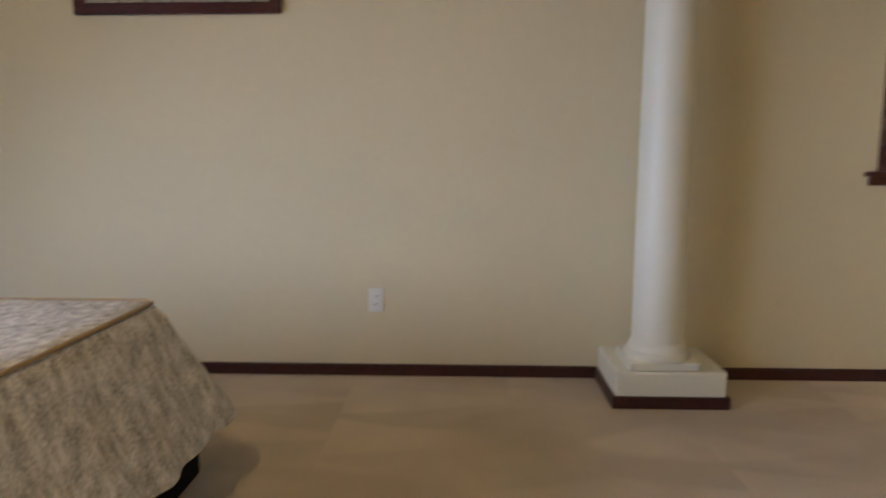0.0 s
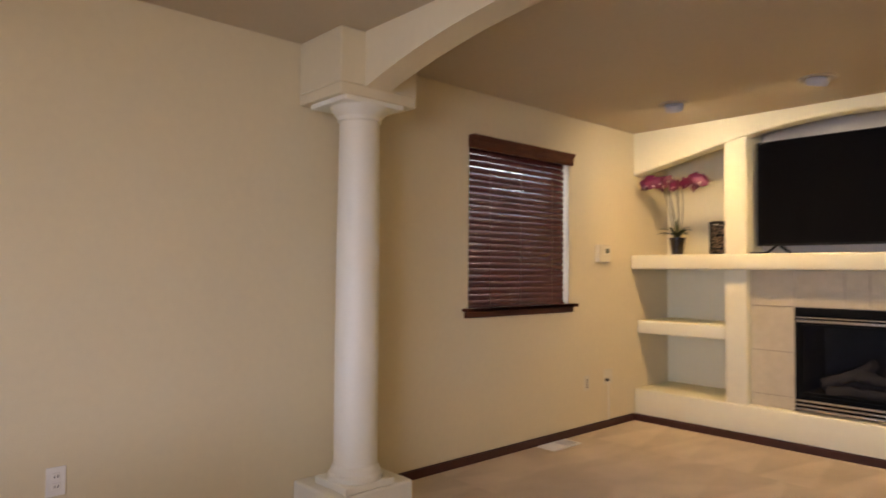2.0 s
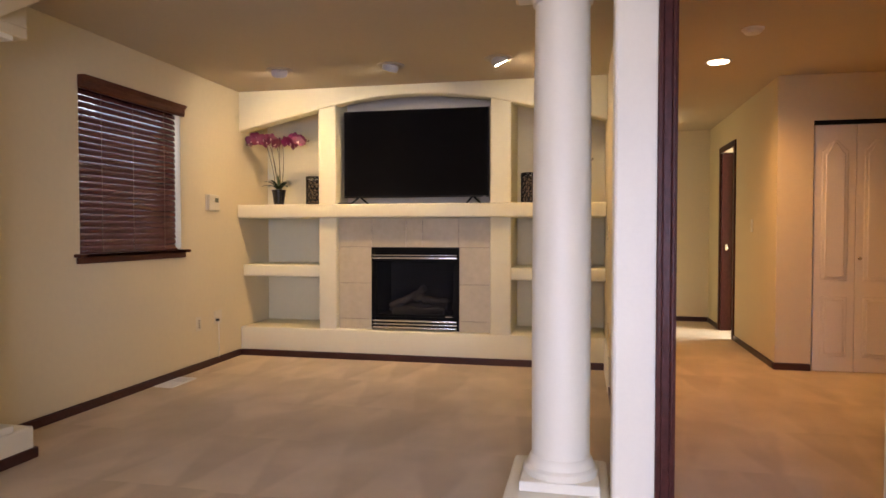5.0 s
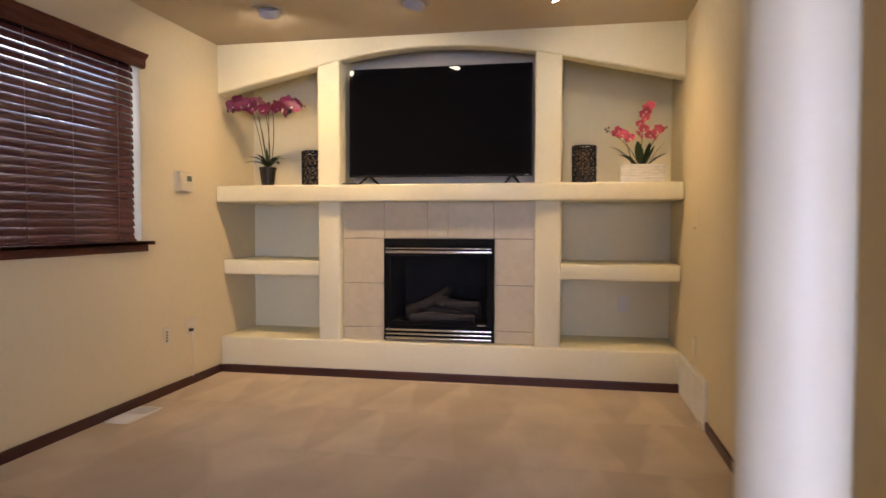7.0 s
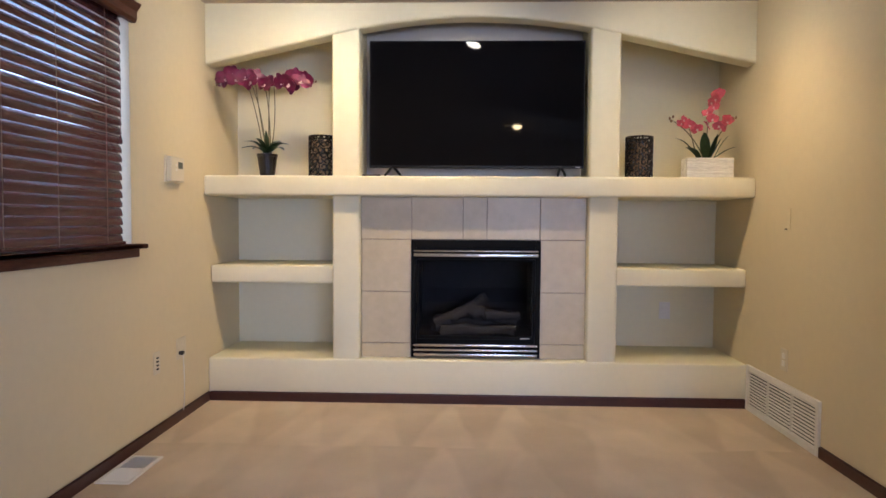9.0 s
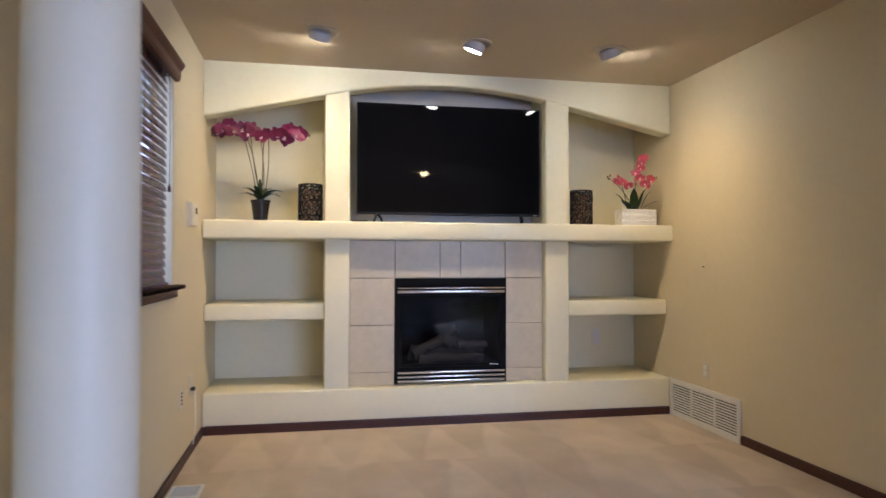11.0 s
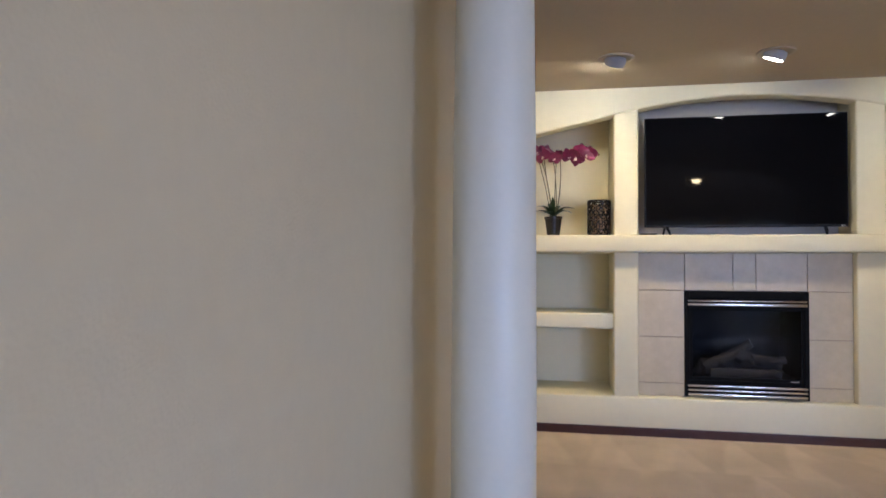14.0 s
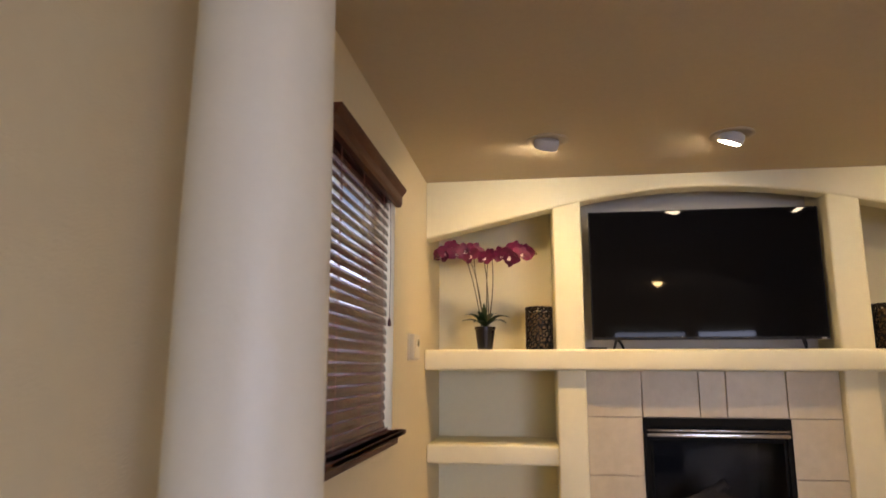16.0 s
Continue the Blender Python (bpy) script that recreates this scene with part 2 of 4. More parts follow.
bm = bmesh.new()
box(bm, -0.15, 0, BACK - 0.15, W_Y0, 0, CEIL)
box(bm, -0.15, 0, W_Y1, 0.75, 0, CEIL)
box(bm, -0.15, 0, W_Y0, W_Y1, 0, W_Z0)
box(bm, -0.15, 0, W_Y0, W_Y1, W_Z1, CEIL)
structure("wall_west", bm, M_WALL, "cream painted wall with orange-peel texture", "wall")
structure("wall_north", boxed(0, EAST, NB, 0.75, 0, CEIL), M_PLASTER, "cream painted back wall of the shelving niches", "wall")
structure("wall_east", boxed(EAST, EAST + 0.11, PART_Y1, 3.4, 0, CEIL), M_WALL, "cream painted wall between alcove and hall", "wall")
bm = bmesh.new()
box(bm, 3.17, DOOR_X0, PART_Y0, PART_Y1, 0, CEIL, 0.012)
box(bm, DOOR_X1, 5.9, PART_Y0, PART_Y1, 0, CEIL, 0.012)
box(bm, DOOR_X0, DOOR_X1, PART_Y0, PART_Y1, DOOR_Z, CEIL)
structure("wall_partition", bm, M_TRIMPAINT, "white painted partition wall with the opening to the hall", "wall")
structure("wall_front_room_east", boxed(FAR_E, FAR_E + 0.12, BACK, PART_Y0, 0, CEIL), M_WALL, "plain cream painted wall of the front room", "wall")
bm = bmesh.new()
for x0, x1 in ((0, 1.85), (3.15, 3.4), (4.3, FAR_E + 0.12)):
    box(bm, x0, x1, BACK - 0.15, BACK, 0, CEIL)
for x0, x1 in ((1.85, 3.15), (3.4, 4.3)):
    box(bm, x0, x1, BACK - 0.15, BACK, 0, 0.3)
    box(bm, x0, x1, BACK - 0.15, BACK, 2.07, CEIL)
structure("wall_south", bm, M_WALL, "cream painted wall with two tall windows", "wall")
bm = box(bmesh.new(), -0.15, FAR_E + 0.12, BACK - 0.15, PART_Y1, -0.1, 0.012)
box(bm, -0.15, 6.5, PART_Y1, 3.4, -0.1, 0.012)
structure("floor", bm, M_CARPET, "beige cut-pile carpet with vacuum marks", "carpet")
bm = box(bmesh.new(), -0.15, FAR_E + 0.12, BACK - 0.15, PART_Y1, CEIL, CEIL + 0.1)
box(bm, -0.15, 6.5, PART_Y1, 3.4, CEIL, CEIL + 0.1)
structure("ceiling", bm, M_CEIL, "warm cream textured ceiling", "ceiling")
# hall
structure("wall_hall_end", boxed(EAST + 0.11, 6.5, 3.25, 3.4, 0, CEIL), M_WALL, "pale end wall of the hall", "wall")
bm = bmesh.new()
box(bm, 4.62, 4.74, 0.45, 1.86, 0, CEIL)
box(bm, 4.62, 4.74, 2.52, 3.25, 0, CEIL)
box(bm, 4.62, 4.74, 1.86, 2.52, 2.04, CEIL)
structure("wall_hall_side", bm, M_WALL, "pale hall wall with a doorway", "wall")
bm = bmesh.new()
box(bm, 4.62, 4.89, 0.33, 0.45, 0, CEIL)
box(bm, 5.53, 6.5, 0.33, 0.45, 0, CEIL)
box(bm, 4.89, 5.53, 0.33, 0.45, 2.04, CEIL)
structure("wall_closet", bm, M_WALL, "cream wall around the closet opening", "wall")
# unseen, added to block the side room's light from the closet gaps
structure("unseen_closet_back", boxed(4.74, 6.4, 1.05, 1.10, 0, CEIL), M_WALL, "unseen wall behind the closet doors, added to keep the inside dark", "wall")
structure("wall_hall_east", boxed(5.9, 6.0, PART_Y1, 0.33, 0, CEIL), M_WALL, "plain hall wall", "wall")
structure("wall_side_room_east", boxed(6.4, 6.5, 0.45, 3.25, 0, CEIL), M_WALL, "plain wall of the room beside the hall", "wall")
ground = structure("ground", boxed(-400, 400, -400, 400, -0.35, -0.3), material("lawn_soil", (0.10, 0.13, 0.06), 0.95, vary=0.3), "green lawn around the house", "ground")

M_HAZE = glow("daylight_haze", (0.80, 0.90, 1.0), 4.0)
back = structure("backdrop", boxed(-9.05, -9, -12, 9, -0.3, 9), M_HAZE, "pale overcast daylight outside the window", "backdrop")

# baseboards


def baseboard(x0, x1, y0, y1):
    bm = boxed(x0, x1, y0, y1, 0, 0.070)
    top = [e for e in bm.edges if all(v.co.z > 0.06 for v in e.verts)]
    bmesh.ops.bevel(bm, geom=top, offset=0.006, segments=2, affect="EDGES")
    return structure("baseboard", bm, M_BASE, "narrow dark stained wooden baseboard", "baseboard")


baseboard(0, 0.013, -2.71, 0)
baseboard(0, 0.013, BACK, -3.19)
baseboard(0.013, EAST - 0.013, -0.014, 0)
baseboard(EAST - 0.013, EAST, -2.71, -0.82)
baseboard(EAST + 0.11, 4.62, 3.237, 3.25)
baseboard(4.607, 4.62, 0.35, 1.79)
baseboard(4.607, 4.62, 2.59, 3.237)
baseboard(4.607, 4.885, 0.317, 0.33)

# ---- arch between the columns ----
A_X0, A_X1 = 0.385, 2.80


def arch_z(x):
    mid, half = (A_X0 + A_X1) / 2, (A_X1 - A_X0) / 2
    return 2.135 + 0.18 * (1 - ((x - mid) / half) ** 2)


pts = [(A_X0 + (A_X1 - A_X0) * i / 40, 0) for i in range(41)]
outline = [(A_X0, CEIL)] + [(x, arch_z(x)) for x, _ in pts] + [(A_X1, CEIL)]
arch = extrude_y(bmesh.new(), outline, ARCH_Y0, ARCH_Y1)
structure("arch_beam", arch, M_WALL, "cream arched beam between two columns", "arch")


def column(x0, x1, cx, cy, h, label):
    """A plain round column on a plinth of height h, with a capital, carrying a square block up to the ceiling."""
    c = thing("column", (cx, cy, 0), label, "column", "pair of columns")
    y0, y1 = -3.19, -2.72
    part("base_skirting", boxed(x0 - 0.012 if x0 > 1 else x0, x1 + (0.012 if x0 < 1 else 0), y0 - 0.012, y1 + 0.012, 0, 0.064, 0.004), M_BASE, c, "dark stained wooden skirting")
    part("plinth", boxed(x0, x1, y0, y1, 0.0, h, 0.012), M_TRIMPAINT, c)
    part("plinth_step", boxed(max(x0, cx - 0.145), min(x1, cx + 0.145), cy - 0.145, cy + 0.145, h, h + 0.037, 0.006), M_TRIMPAINT, c)
    part("base_moulding", ring(bmesh.new(), (cx, cy, h + 0.037), [(0.138, 0), (0.141, 0.012), (0.138, 0.024), (0.125, 0.034), (0.121, 0.05), (0.112, 0.066), (0.107, 0.07)]), M_TRIMPAINT, c, smooth=True)
    part("shaft", ring(bmesh.new(), (cx, cy, h + 0.1), [(0.109, 0), (0.110, 0.6), (0.107, 1.2), (0.101, 1.89 - h)]), M_TRIMPAINT, c, smooth=True)
    part("capital", ring(bmesh.new(), (cx, cy, 1.985), [(0.100, 0), (0.111, 0.006), (0.111, 0.02), (0.112, 0.026), (0.128, 0.04), (0.142, 0.058), (0.150, 0.075)]), M_TRIMPAINT, c, smooth=True)
    part("abacus", boxed(max(x0, cx - 0.18), min(x1, cx + 0.18), cy - 0.18, cy + 0.18, 2.058, 2.085, 0.006), M_TRIMPAINT, c)
    part("impost", boxed(x0, x1, y0, y1, 2.085, 2.14, 0.008), M_WALL, c)
    part("block", boxed(x0, x1, y0, y1, 2.14, CEIL, 0.008), M_WALL, c)
    return c


column(0.0, 0.385, 0.249, -2.985, 0.172, "white painted round column standing against the west wall")
column(2.792, 3.168, 2.99, -2.975, 0.200, "white painted round column beside the hall opening")

# ---- built-in media wall ----
MID = 1.63


def head_z(x):
    d = abs(x - MID)
    return 2.325 - 0.14 * d * d if d < 0.8 else 2.2354 - 0.222 * (d - 0.8)


M_LEFT, M_L2, M_R1, M_R2 = 0.765, 0.931, 2.305, 2.482
wall_unit = thing("media_wall", (MID, 0.28, 0), "cream plastered built-in wall with shelf niches and arched top around a fireplace", "built-in shelving", kind="structure")
part("hearth_ledge", boxed(0.002, EAST - 0.002, 0, NB, 0.0, 0.275, 0.013, 3), M_PLASTER, wall_unit, smooth=True)
part("mantel", boxed(0.002, EAST - 0.002, -0.05, NB, 1.265, 1.385, 0.015, 3), M_PLASTER, wall_unit, smooth=True)
for x0, x1 in ((M_LEFT, M_L2), (M_R1, M_R2)):
    part("post", boxed(x0, x1, 0.012, NB, 0.262, 1.28, 0.014, 3), M_PLASTER, wall_unit, smooth=True)
    part("post", boxed(x0, x1, 0.006, NB, 1.372, CEIL - 0.001, 0.014, 3), M_PLASTER, wall_unit, smooth=True)
for x0, x1 in ((0.002, M_LEFT + 0.01), (M_R2 - 0.01, EAST - 0.002)):
    part("shelf", boxed(x0, x1, 0.05, NB, 0.73, 0.84, 0.013, 3), M_PLASTER, wall_unit, smooth=True)
xs = [0.002 + (EAST - 0.004) * i / 64 for i in range(65)]
bm = extrude_y(bmesh.new(), [(0.002, CEIL)] + [(x, head_z(x)) for x in xs] + [(EAST - 0.002, CEIL)], -0.004, 0.115)
low = [e for e in bm.edges if all(abs(v.co.y + 0.004) < 1e-4 and v.co.z < CEIL - 0.01 for v in e.verts) and len(e.link_faces) == 2 and abs(e.verts[0].co.x - e.verts[1].co.x) > 0.01]
bmesh.ops.bevel(bm, geom=low, offset=0.018, segments=3, profile=0.5, affect="EDGES")
part("arched_header", bm, M_PLASTER, wall_unit, smooth=True)
# darker than the plaster: the shade of header and television is in the colour
part("bay_back", boxed(M_L2, M_R1, 0.30, NB, 1.385, CEIL - 0.001), material("bay_shade_paint", (0.62, 0.57, 0.48), 0.7, vary=0.03), wall_unit, "cream painted back of the television bay, coloured darker for its shade")

# ---- fireplace ----
surround = thing("tile_surround", (MID, 0.07, 0.275), "beige ceramic tile surround framing the fireplace", "tile surround", kind="structure")

FX0, FX1, FZ0, FZ1 = 1.242, 2.028, 0.283, 1.003
g = 0.0022
bm = bmesh.new()
box(bm, M_L2, FX0 + 0.01, 0.082, 0.14, 0.27, FZ1)
box(bm, FX1 - 0.01, M_R1, 0.082, 0.14, 0.27, FZ1)
box(bm, M_L2, M_R1, 0.082, 0.14, FZ1, 1.27)
part("grout_bed", bm, M_GROUT, surround)
cols = [M_L2, 1.242, 1.556, 1.702, 2.024, M_R1]
tiles = [(a, b, FZ1 + 0.002, 1.265) for a, b in zip(cols, cols[1:])]
for a, b in ((M_L2, FX0), (FX1, M_R1)):
    tiles += [(a, b, z0, z1) for z0, z1 in ((0.275, 0.366), (0.366, 0.684), (0.684, FZ1 + 0.002))]
for a, b, z0, z1 in tiles:
    part("tile", boxed(a + g, b - g, 0.070, 0.084, z0 + g, z1 - g, 0.002, 1), M_TILE, surround)

M_LOG = wood("ceramic_log", (0.05, 0.045, 0.04), (0.11, 0.10, 0.09), 0.95, "X")
M_FIREGLASS = glass("fire_glass", 0.0, (0.36, 0.36, 0.38))
M_FIREGLASS.node_tree.nodes["Principled BSDF"].inputs["IOR"].default_value = 1.22
fire = thing("gas_fireplace", (MID, 0.07, FZ0), "black gas fireplace insert with chrome louvres and dark glass", "fireplace")
bm = bmesh.new()
box(bm, FX0, FX0 + 0.03, 0.052, 0.09, FZ0, FZ1, 0.003)
box(bm, FX1 - 0.03, FX1, 0.052, 0.09, FZ0, FZ1, 0.003)
box(bm, FX0 + 0.03, FX1 - 0.03, 0.052, 0.09, FZ1 - 0.045, FZ1, 0.003)
box(bm, FX0 + 0.03, FX1 - 0.03, 0.070, 0.09, FZ0, FZ0 + 0.11, 0.002)
box(bm, FX0 + 0.03, FX1 - 0.03, 0.070, 0.09, FZ1 - 0.115, FZ1 - 0.045, 0.002)
part("surround_frame", bm, M_BLACK, fire)
bm = bmesh.new()
box(bm, FX0 + 0.03, FX1 - 0.03, 0.55, 0.555, FZ0, FZ1)
box(bm, FX0 + 0.03, FX0 + 0.035, 0.09, 0.55, FZ0, FZ1)
box(bm, FX1 - 0.035, FX1 - 0.03, 0.09, 0.55, FZ0, FZ1)
box(bm, FX0 + 0.03, FX1 - 0.03, 0.09, 0.55, FZ0, FZ0 + 0.12)
box(bm, FX0 + 0.03, FX1 - 0.03, 0.09, 0.55, FZ1 - 0.01, FZ1)
# lighter than the black metal: the glass's hazy reflection is put into this grey
part("firebox", bm, material("hazy_firebox", (0.035, 0.035, 0.038), 0.8, vary=0.2), fire)
bm = bmesh.new()
gx0, gx1, gz0, gz1 = FX0 + 0.032, FX1 - 0.032, FZ0 + 0.112, FZ1 - 0.118
for a in ((gx0, gx0 + 0.016, gz0, gz1), (gx1 - 0.016, gx1, gz0, gz1), (gx0 + 0.016, gx1 - 0.016, gz0, gz0 + 0.022), (gx0 + 0.016, gx1 - 0.016, gz1 - 0.012, gz1)):
    box(bm, a[0], a[1], 0.062, 0.074, a[2], a[3], 0.002)
door = part("glass_door", bm, M_BLACK, fire)
fire_pane = part("pane", boxed(gx0 + 0.016, gx1 - 0.016, 0.067, 0.071, gz0 + 0.022, gz1 - 0.012), M_FIREGLASS, door, "dark reflective glass")
fire_pane.visible_shadow = False
part("maker_plate", boxed(gx1 - 0.085, gx1 - 0.03, 0.059, 0.062, gz0 + 0.004, gz0 + 0.011), M_CHROME, door, "small silver plate with unreadable writing")
for z0, z1 in ((0.020, 0.040), (0.052, 0.068), (0.080, 0.098)):
    part("louvre", boxed(FX0 + 0.014, FX1 - 0.014, 0.034, 0.066, FZ0 + z0 - 0.012, FZ0 + z1 - 0.012, 0.006, 2), M_CHROME, fire, "brushed chrome louvre", smooth=True)
for z0, z1 in ((0.060, 0.072), (0.080, 0.102)):
    part("louvre", boxed(FX0 + 0.014, FX1 - 0.014, 0.034, 0.066, FZ1 - z1, FZ1 - z0, 0.005, 2), M_CHROME, fire, "brushed chrome louvre", smooth=True)


def log(p, q, r, seed):
    bm = bmesh.new()
    rnd = random.Random(seed)
    p, q = Vector(p), Vector(q)
    n = 9
    tube(bm, [p.lerp(q, i / n) + Vector((0, rnd.uniform(-1, 1), rnd.uniform(-1, 1))) * r * 0.15 for i in range(n + 1)], r, r * 0.8, 12)
    for v in bm.verts:
        v.co += noise.noise_vector(v.co * 22 + Vector((seed, 0, 0))) * r * 0.30 + noise.noise_vector(v.co * 60) * r * 0.22
    return bm


for i, (p, q, r) in enumerate((((1.37, 0.26, 0.46), (1.90, 0.28, 0.46), 0.055), ((1.38, 0.18, 0.46), (1.66, 0.20, 0.60), 0.042), ((1.60, 0.17, 0.56), (1.90, 0.22, 0.49), 0.045), ((1.55, 0.24, 0.53), (1.70, 0.17, 0.64), 0.036), ((1.42, 0.14, 0.435), (1.88, 0.14, 0.44), 0.038), ((1.70, 0.15, 0.53), (1.91, 0.17, 0.53), 0.03))):
    part("log", log(p, q, r, i), M_LOG, fire, "grey ceramic fire log", smooth=True)

# ---- television ----
tv = thing("television", (MID, 0.07, 1.385), "large black flat-screen television standing on splayed legs on the mantel", "television")
TX0, TX1, TZ0, TZ1, TY = 0.980, 2.283, 1.441, 2.208, 0.075
part("housing", boxed(TX0, TX1, TY, TY + 0.025, TZ0, TZ1, 0.004), M_PLASTIC, tv)
part("rear_cover", boxed(TX0 + 0.15, TX1 - 0.15, TY + 0.025, TY + 0.07, TZ0 + 0.03, TZ1 - 0.2, 0.015), M_PLASTIC, tv)
part("screen", boxed(TX0 + 0.008, TX1 - 0.008, TY - 0.002, TY + 0.004, TZ0 + 0.016, TZ1 - 0.008), M_SCREEN, tv, "glossy black screen, switched off")
part("bezel_strip", boxed(TX0 + 0.004, TX1 - 0.004, TY - 0.005, TY + 0.006, TZ0 + 0.001, TZ0 + 0.014, 0.002), M_PLASTIC, tv)
part("maker_mark", boxed(TX1 - 0.05, TX1 - 0.022, TY - 0.0065, TY - 0.004, TZ0 + 0.004, TZ0 + 0.009), M_WHITEP, tv, "tiny pale mark")
for x in (TX0 + 0.14, TX1 - 0.14):
    bm = bmesh.new()
    tube(bm, [(x, TY + 0.02, TZ0 + 0.015), (x - 0.015, TY - 0.04, 1.42), (x - 0.03, TY - 0.10, 1.391)], 0.010, 0.007)
    tube(bm, [(x, TY + 0.02, TZ0 + 0.015), (x + 0.03, TY + 0.06, 1.42), (x + 0.05, TY + 0.12, 1.391)], 0.010, 0.007)
    part("leg", bm, M_PLASTIC, tv, smooth=True)
box_ob = thing("streaming_box", (1.0, 0.06, 1.385), "small flat black box lying on the mantel under the television", "media box")
part("case", boxed(0.945, 1.055, 0.02, 0.11, 1.385, 1.397, 0.004), M_PLASTIC, box_ob)

# ---- window with blind in the west wall ----
win = thing("window_1", (0, (W_Y0 + W_Y1) / 2, W_Z0), "window with a closed dark wooden blind, stained header and sill", "window", kind="structure")
M_VINYL = material("white_vinyl", (0.75, 0.77, 0.78), 0.4, vary=0.02)
bm = bmesh.new()
for a in ((W_Y0, W_Y0 + 0.05, W_Z0, W_Z1), (W_Y1 - 0.05, W_Y1, W_Z0, W_Z1), (W_Y0 + 0.05, W_Y1 - 0.05, W_Z0, W_Z0 + 0.05), (W_Y0 + 0.05, W_Y1 - 0.05, W_Z1 - 0.05, W_Z1), (-1.46, -1.42, W_Z0 + 0.05, W_Z1 - 0.05)):
    box(bm, -0.14, -0.10, *a, 0.004)
wf = part("window_frame", bm, M_VINYL, win, "white vinyl window frame")
for a, b in ((W_Y0 + 0.05, -1.46), (-1.42, W_Y1 - 0.05)):
    p = part("pane", boxed(-0.124, -0.118, a, b, W_Z0 + 0.05, W_Z1 - 0.05), M_GLASS, win)
    p.visible_shadow = False
bm = bmesh.new()
box(bm, -0.10, 0.055, W_Y0 - 0.005, W_Y1 + 0.005, W_Z0 - 0.004, W_Z0 + 0.018, 0.005)
box(bm, 0.001, 0.055, W_Y0 - 0.055, W_Y1 + 0.055, W_Z0 - 0.004, W_Z0 + 0.018, 0.005)
sill = part("window_sill", bm, M_LITWOOD, win, "dark stained wooden sill")
bm = boxed(0, 0.022, W_Y0 - 0.035, W_Y1 + 0.035, W_Z0 - 0.045, W_Z0 - 0.004, 0.006)
part("apron", bm, M_LITWOOD, win, "dark stained moulded apron")
header = extrude_y(bmesh.new(), [(0, 2.035), (0.022, 2.035), (0.030, 2.05), (0.030, 2.085), (0.045, 2.105), (0.052, 2.118), (0, 2.118)], W_Y0 - 0.004, W_Y1 + 0.02)
part("header", header, M_LITWOOD, win, "dark stained moulded header")

blind = thing("window_blind", (-0.03, (W_Y0 + W_Y1) / 2, W_Z0), "dark reddish-brown wooden venetian blind, lowered and tilted nearly shut", "blind")
BY0, BY1 = W_Y0 + 0.012, W_Y1 - 0.027
part("headrail", boxed(-0.062, -0.012, BY0, BY1, 2.045, 2.088, 0.003), M_SLAT, blind)
N_SLAT = 25
for i in range(N_SLAT):
    z = 1.032 + (2.03 - 1.032) * i / (N_SLAT - 1)
    tilt = radians(67.5 - 5.0 * max(0, (i - 14) / 10) + random.uniform(-1.5, 1.5))
    sag = random.uniform(-0.002, 0.002)
    bm = bmesh.new()
    c, s = math.cos(tilt), math.sin(tilt)
    ys = [BY0 + (BY1 - BY0) * k / 6 for k in range(7)]
    rows = []
    for k, y in enumerate(ys):
        row = []
        for u, w in ((-0.025, 0.0), (-0.0175, 0.0038), (-0.008, 0.0066), (0, 0.0074), (0.008, 0.0066), (0.0175, 0.0038), (0.025, 0), (0.025, -0.0026), (0, 0.0048), (-0.025, -0.0026)):
            x = -0.037 + u * c + w * s
            zz = z - u * s + w * c + sag * math.sin(math.pi * k / 6)
            row.append(bm.verts.new((x, y + random.uniform(-0.002, 0.002) * (k in (0, 6)), zz)))
        rows.append(row)
    for a, b in zip(rows, rows[1:]):
        for k in range(10):
            bm.faces.new((a[k], a[(k + 1) % 10], b[(k + 1) % 10], b[k]))
    bm.faces.new(rows[0][::-1])
    bm.faces.new(rows[-1])
    part("slat", bm, M_SLAT, blind, smooth=True)
part("bottom_rail", boxed(-0.062, -0.012, BY0, BY1, 1.003, 1.018, 0.004), M_SLAT, blind)
M_CORD = material("blind_cord", (0.16, 0.08, 0.06), 0.8)
for y in (BY0 + 0.2, (BY0 + BY1) / 2, BY1 - 0.16):
    part("ladder_cord", tube(bmesh.new(), [(-0.010, y, 1.01), (-0.010, y + 0.002, 1.5), (-0.010, y, 2.06)], 0.0016, sides=6), M_CORD, blind)
part("tilt_cord", tube(bmesh.new(), [(-0.004, BY1 - 0.06, 2.05), (0.002, BY1 - 0.058, 1.72), (0.0, BY1 - 0.06, 1.50)], 0.0016, sides=6), M_CORD, blind)
part("cord_tassel", ring(bmesh.new(), (0.0, BY1 - 0.06, 1.46), [(0.003, 0), (0.009, 0.004), (0.008, 0.02), (0.003, 0.04)], 12), M_SLAT, blind, smooth=True)

# windows in the south wall of the front room


def south_window(name, x0, x1, label):
    w = thing(name, ((x0 + x1) / 2, BACK, 0.3), label, "window", kind="structure")
    mid = (x0 + x1) / 2
    bm = bmesh.new()
    for a in ((x0, x0 + 0.06, 0.3, 2.07), (x1 - 0.06, x1, 0.3, 2.07), (x0 + 0.06, x1 - 0.06, 0.3, 0.36), (x0 + 0.06, x1 - 0.06, 2.01, 2.07), (mid - 0.03, mid + 0.03, 0.36, 2.01)):
        box(bm, a[0], a[1], BACK - 0.12, BACK - 0.06, a[2], a[3], 0.004)
    part("window_frame", bm, M_VINYL, w)
    for a, b in ((x0 + 0.06, mid - 0.03), (mid + 0.03, x1 - 0.06)):
        part("pane", boxed(a, b, BACK - 0.095, BACK - 0.089, 0.36, 2.01), M_GLASS, w).visible_shadow = False


south_window("window_2", 1.85, 3.15, "wide white-framed window letting in daylight")
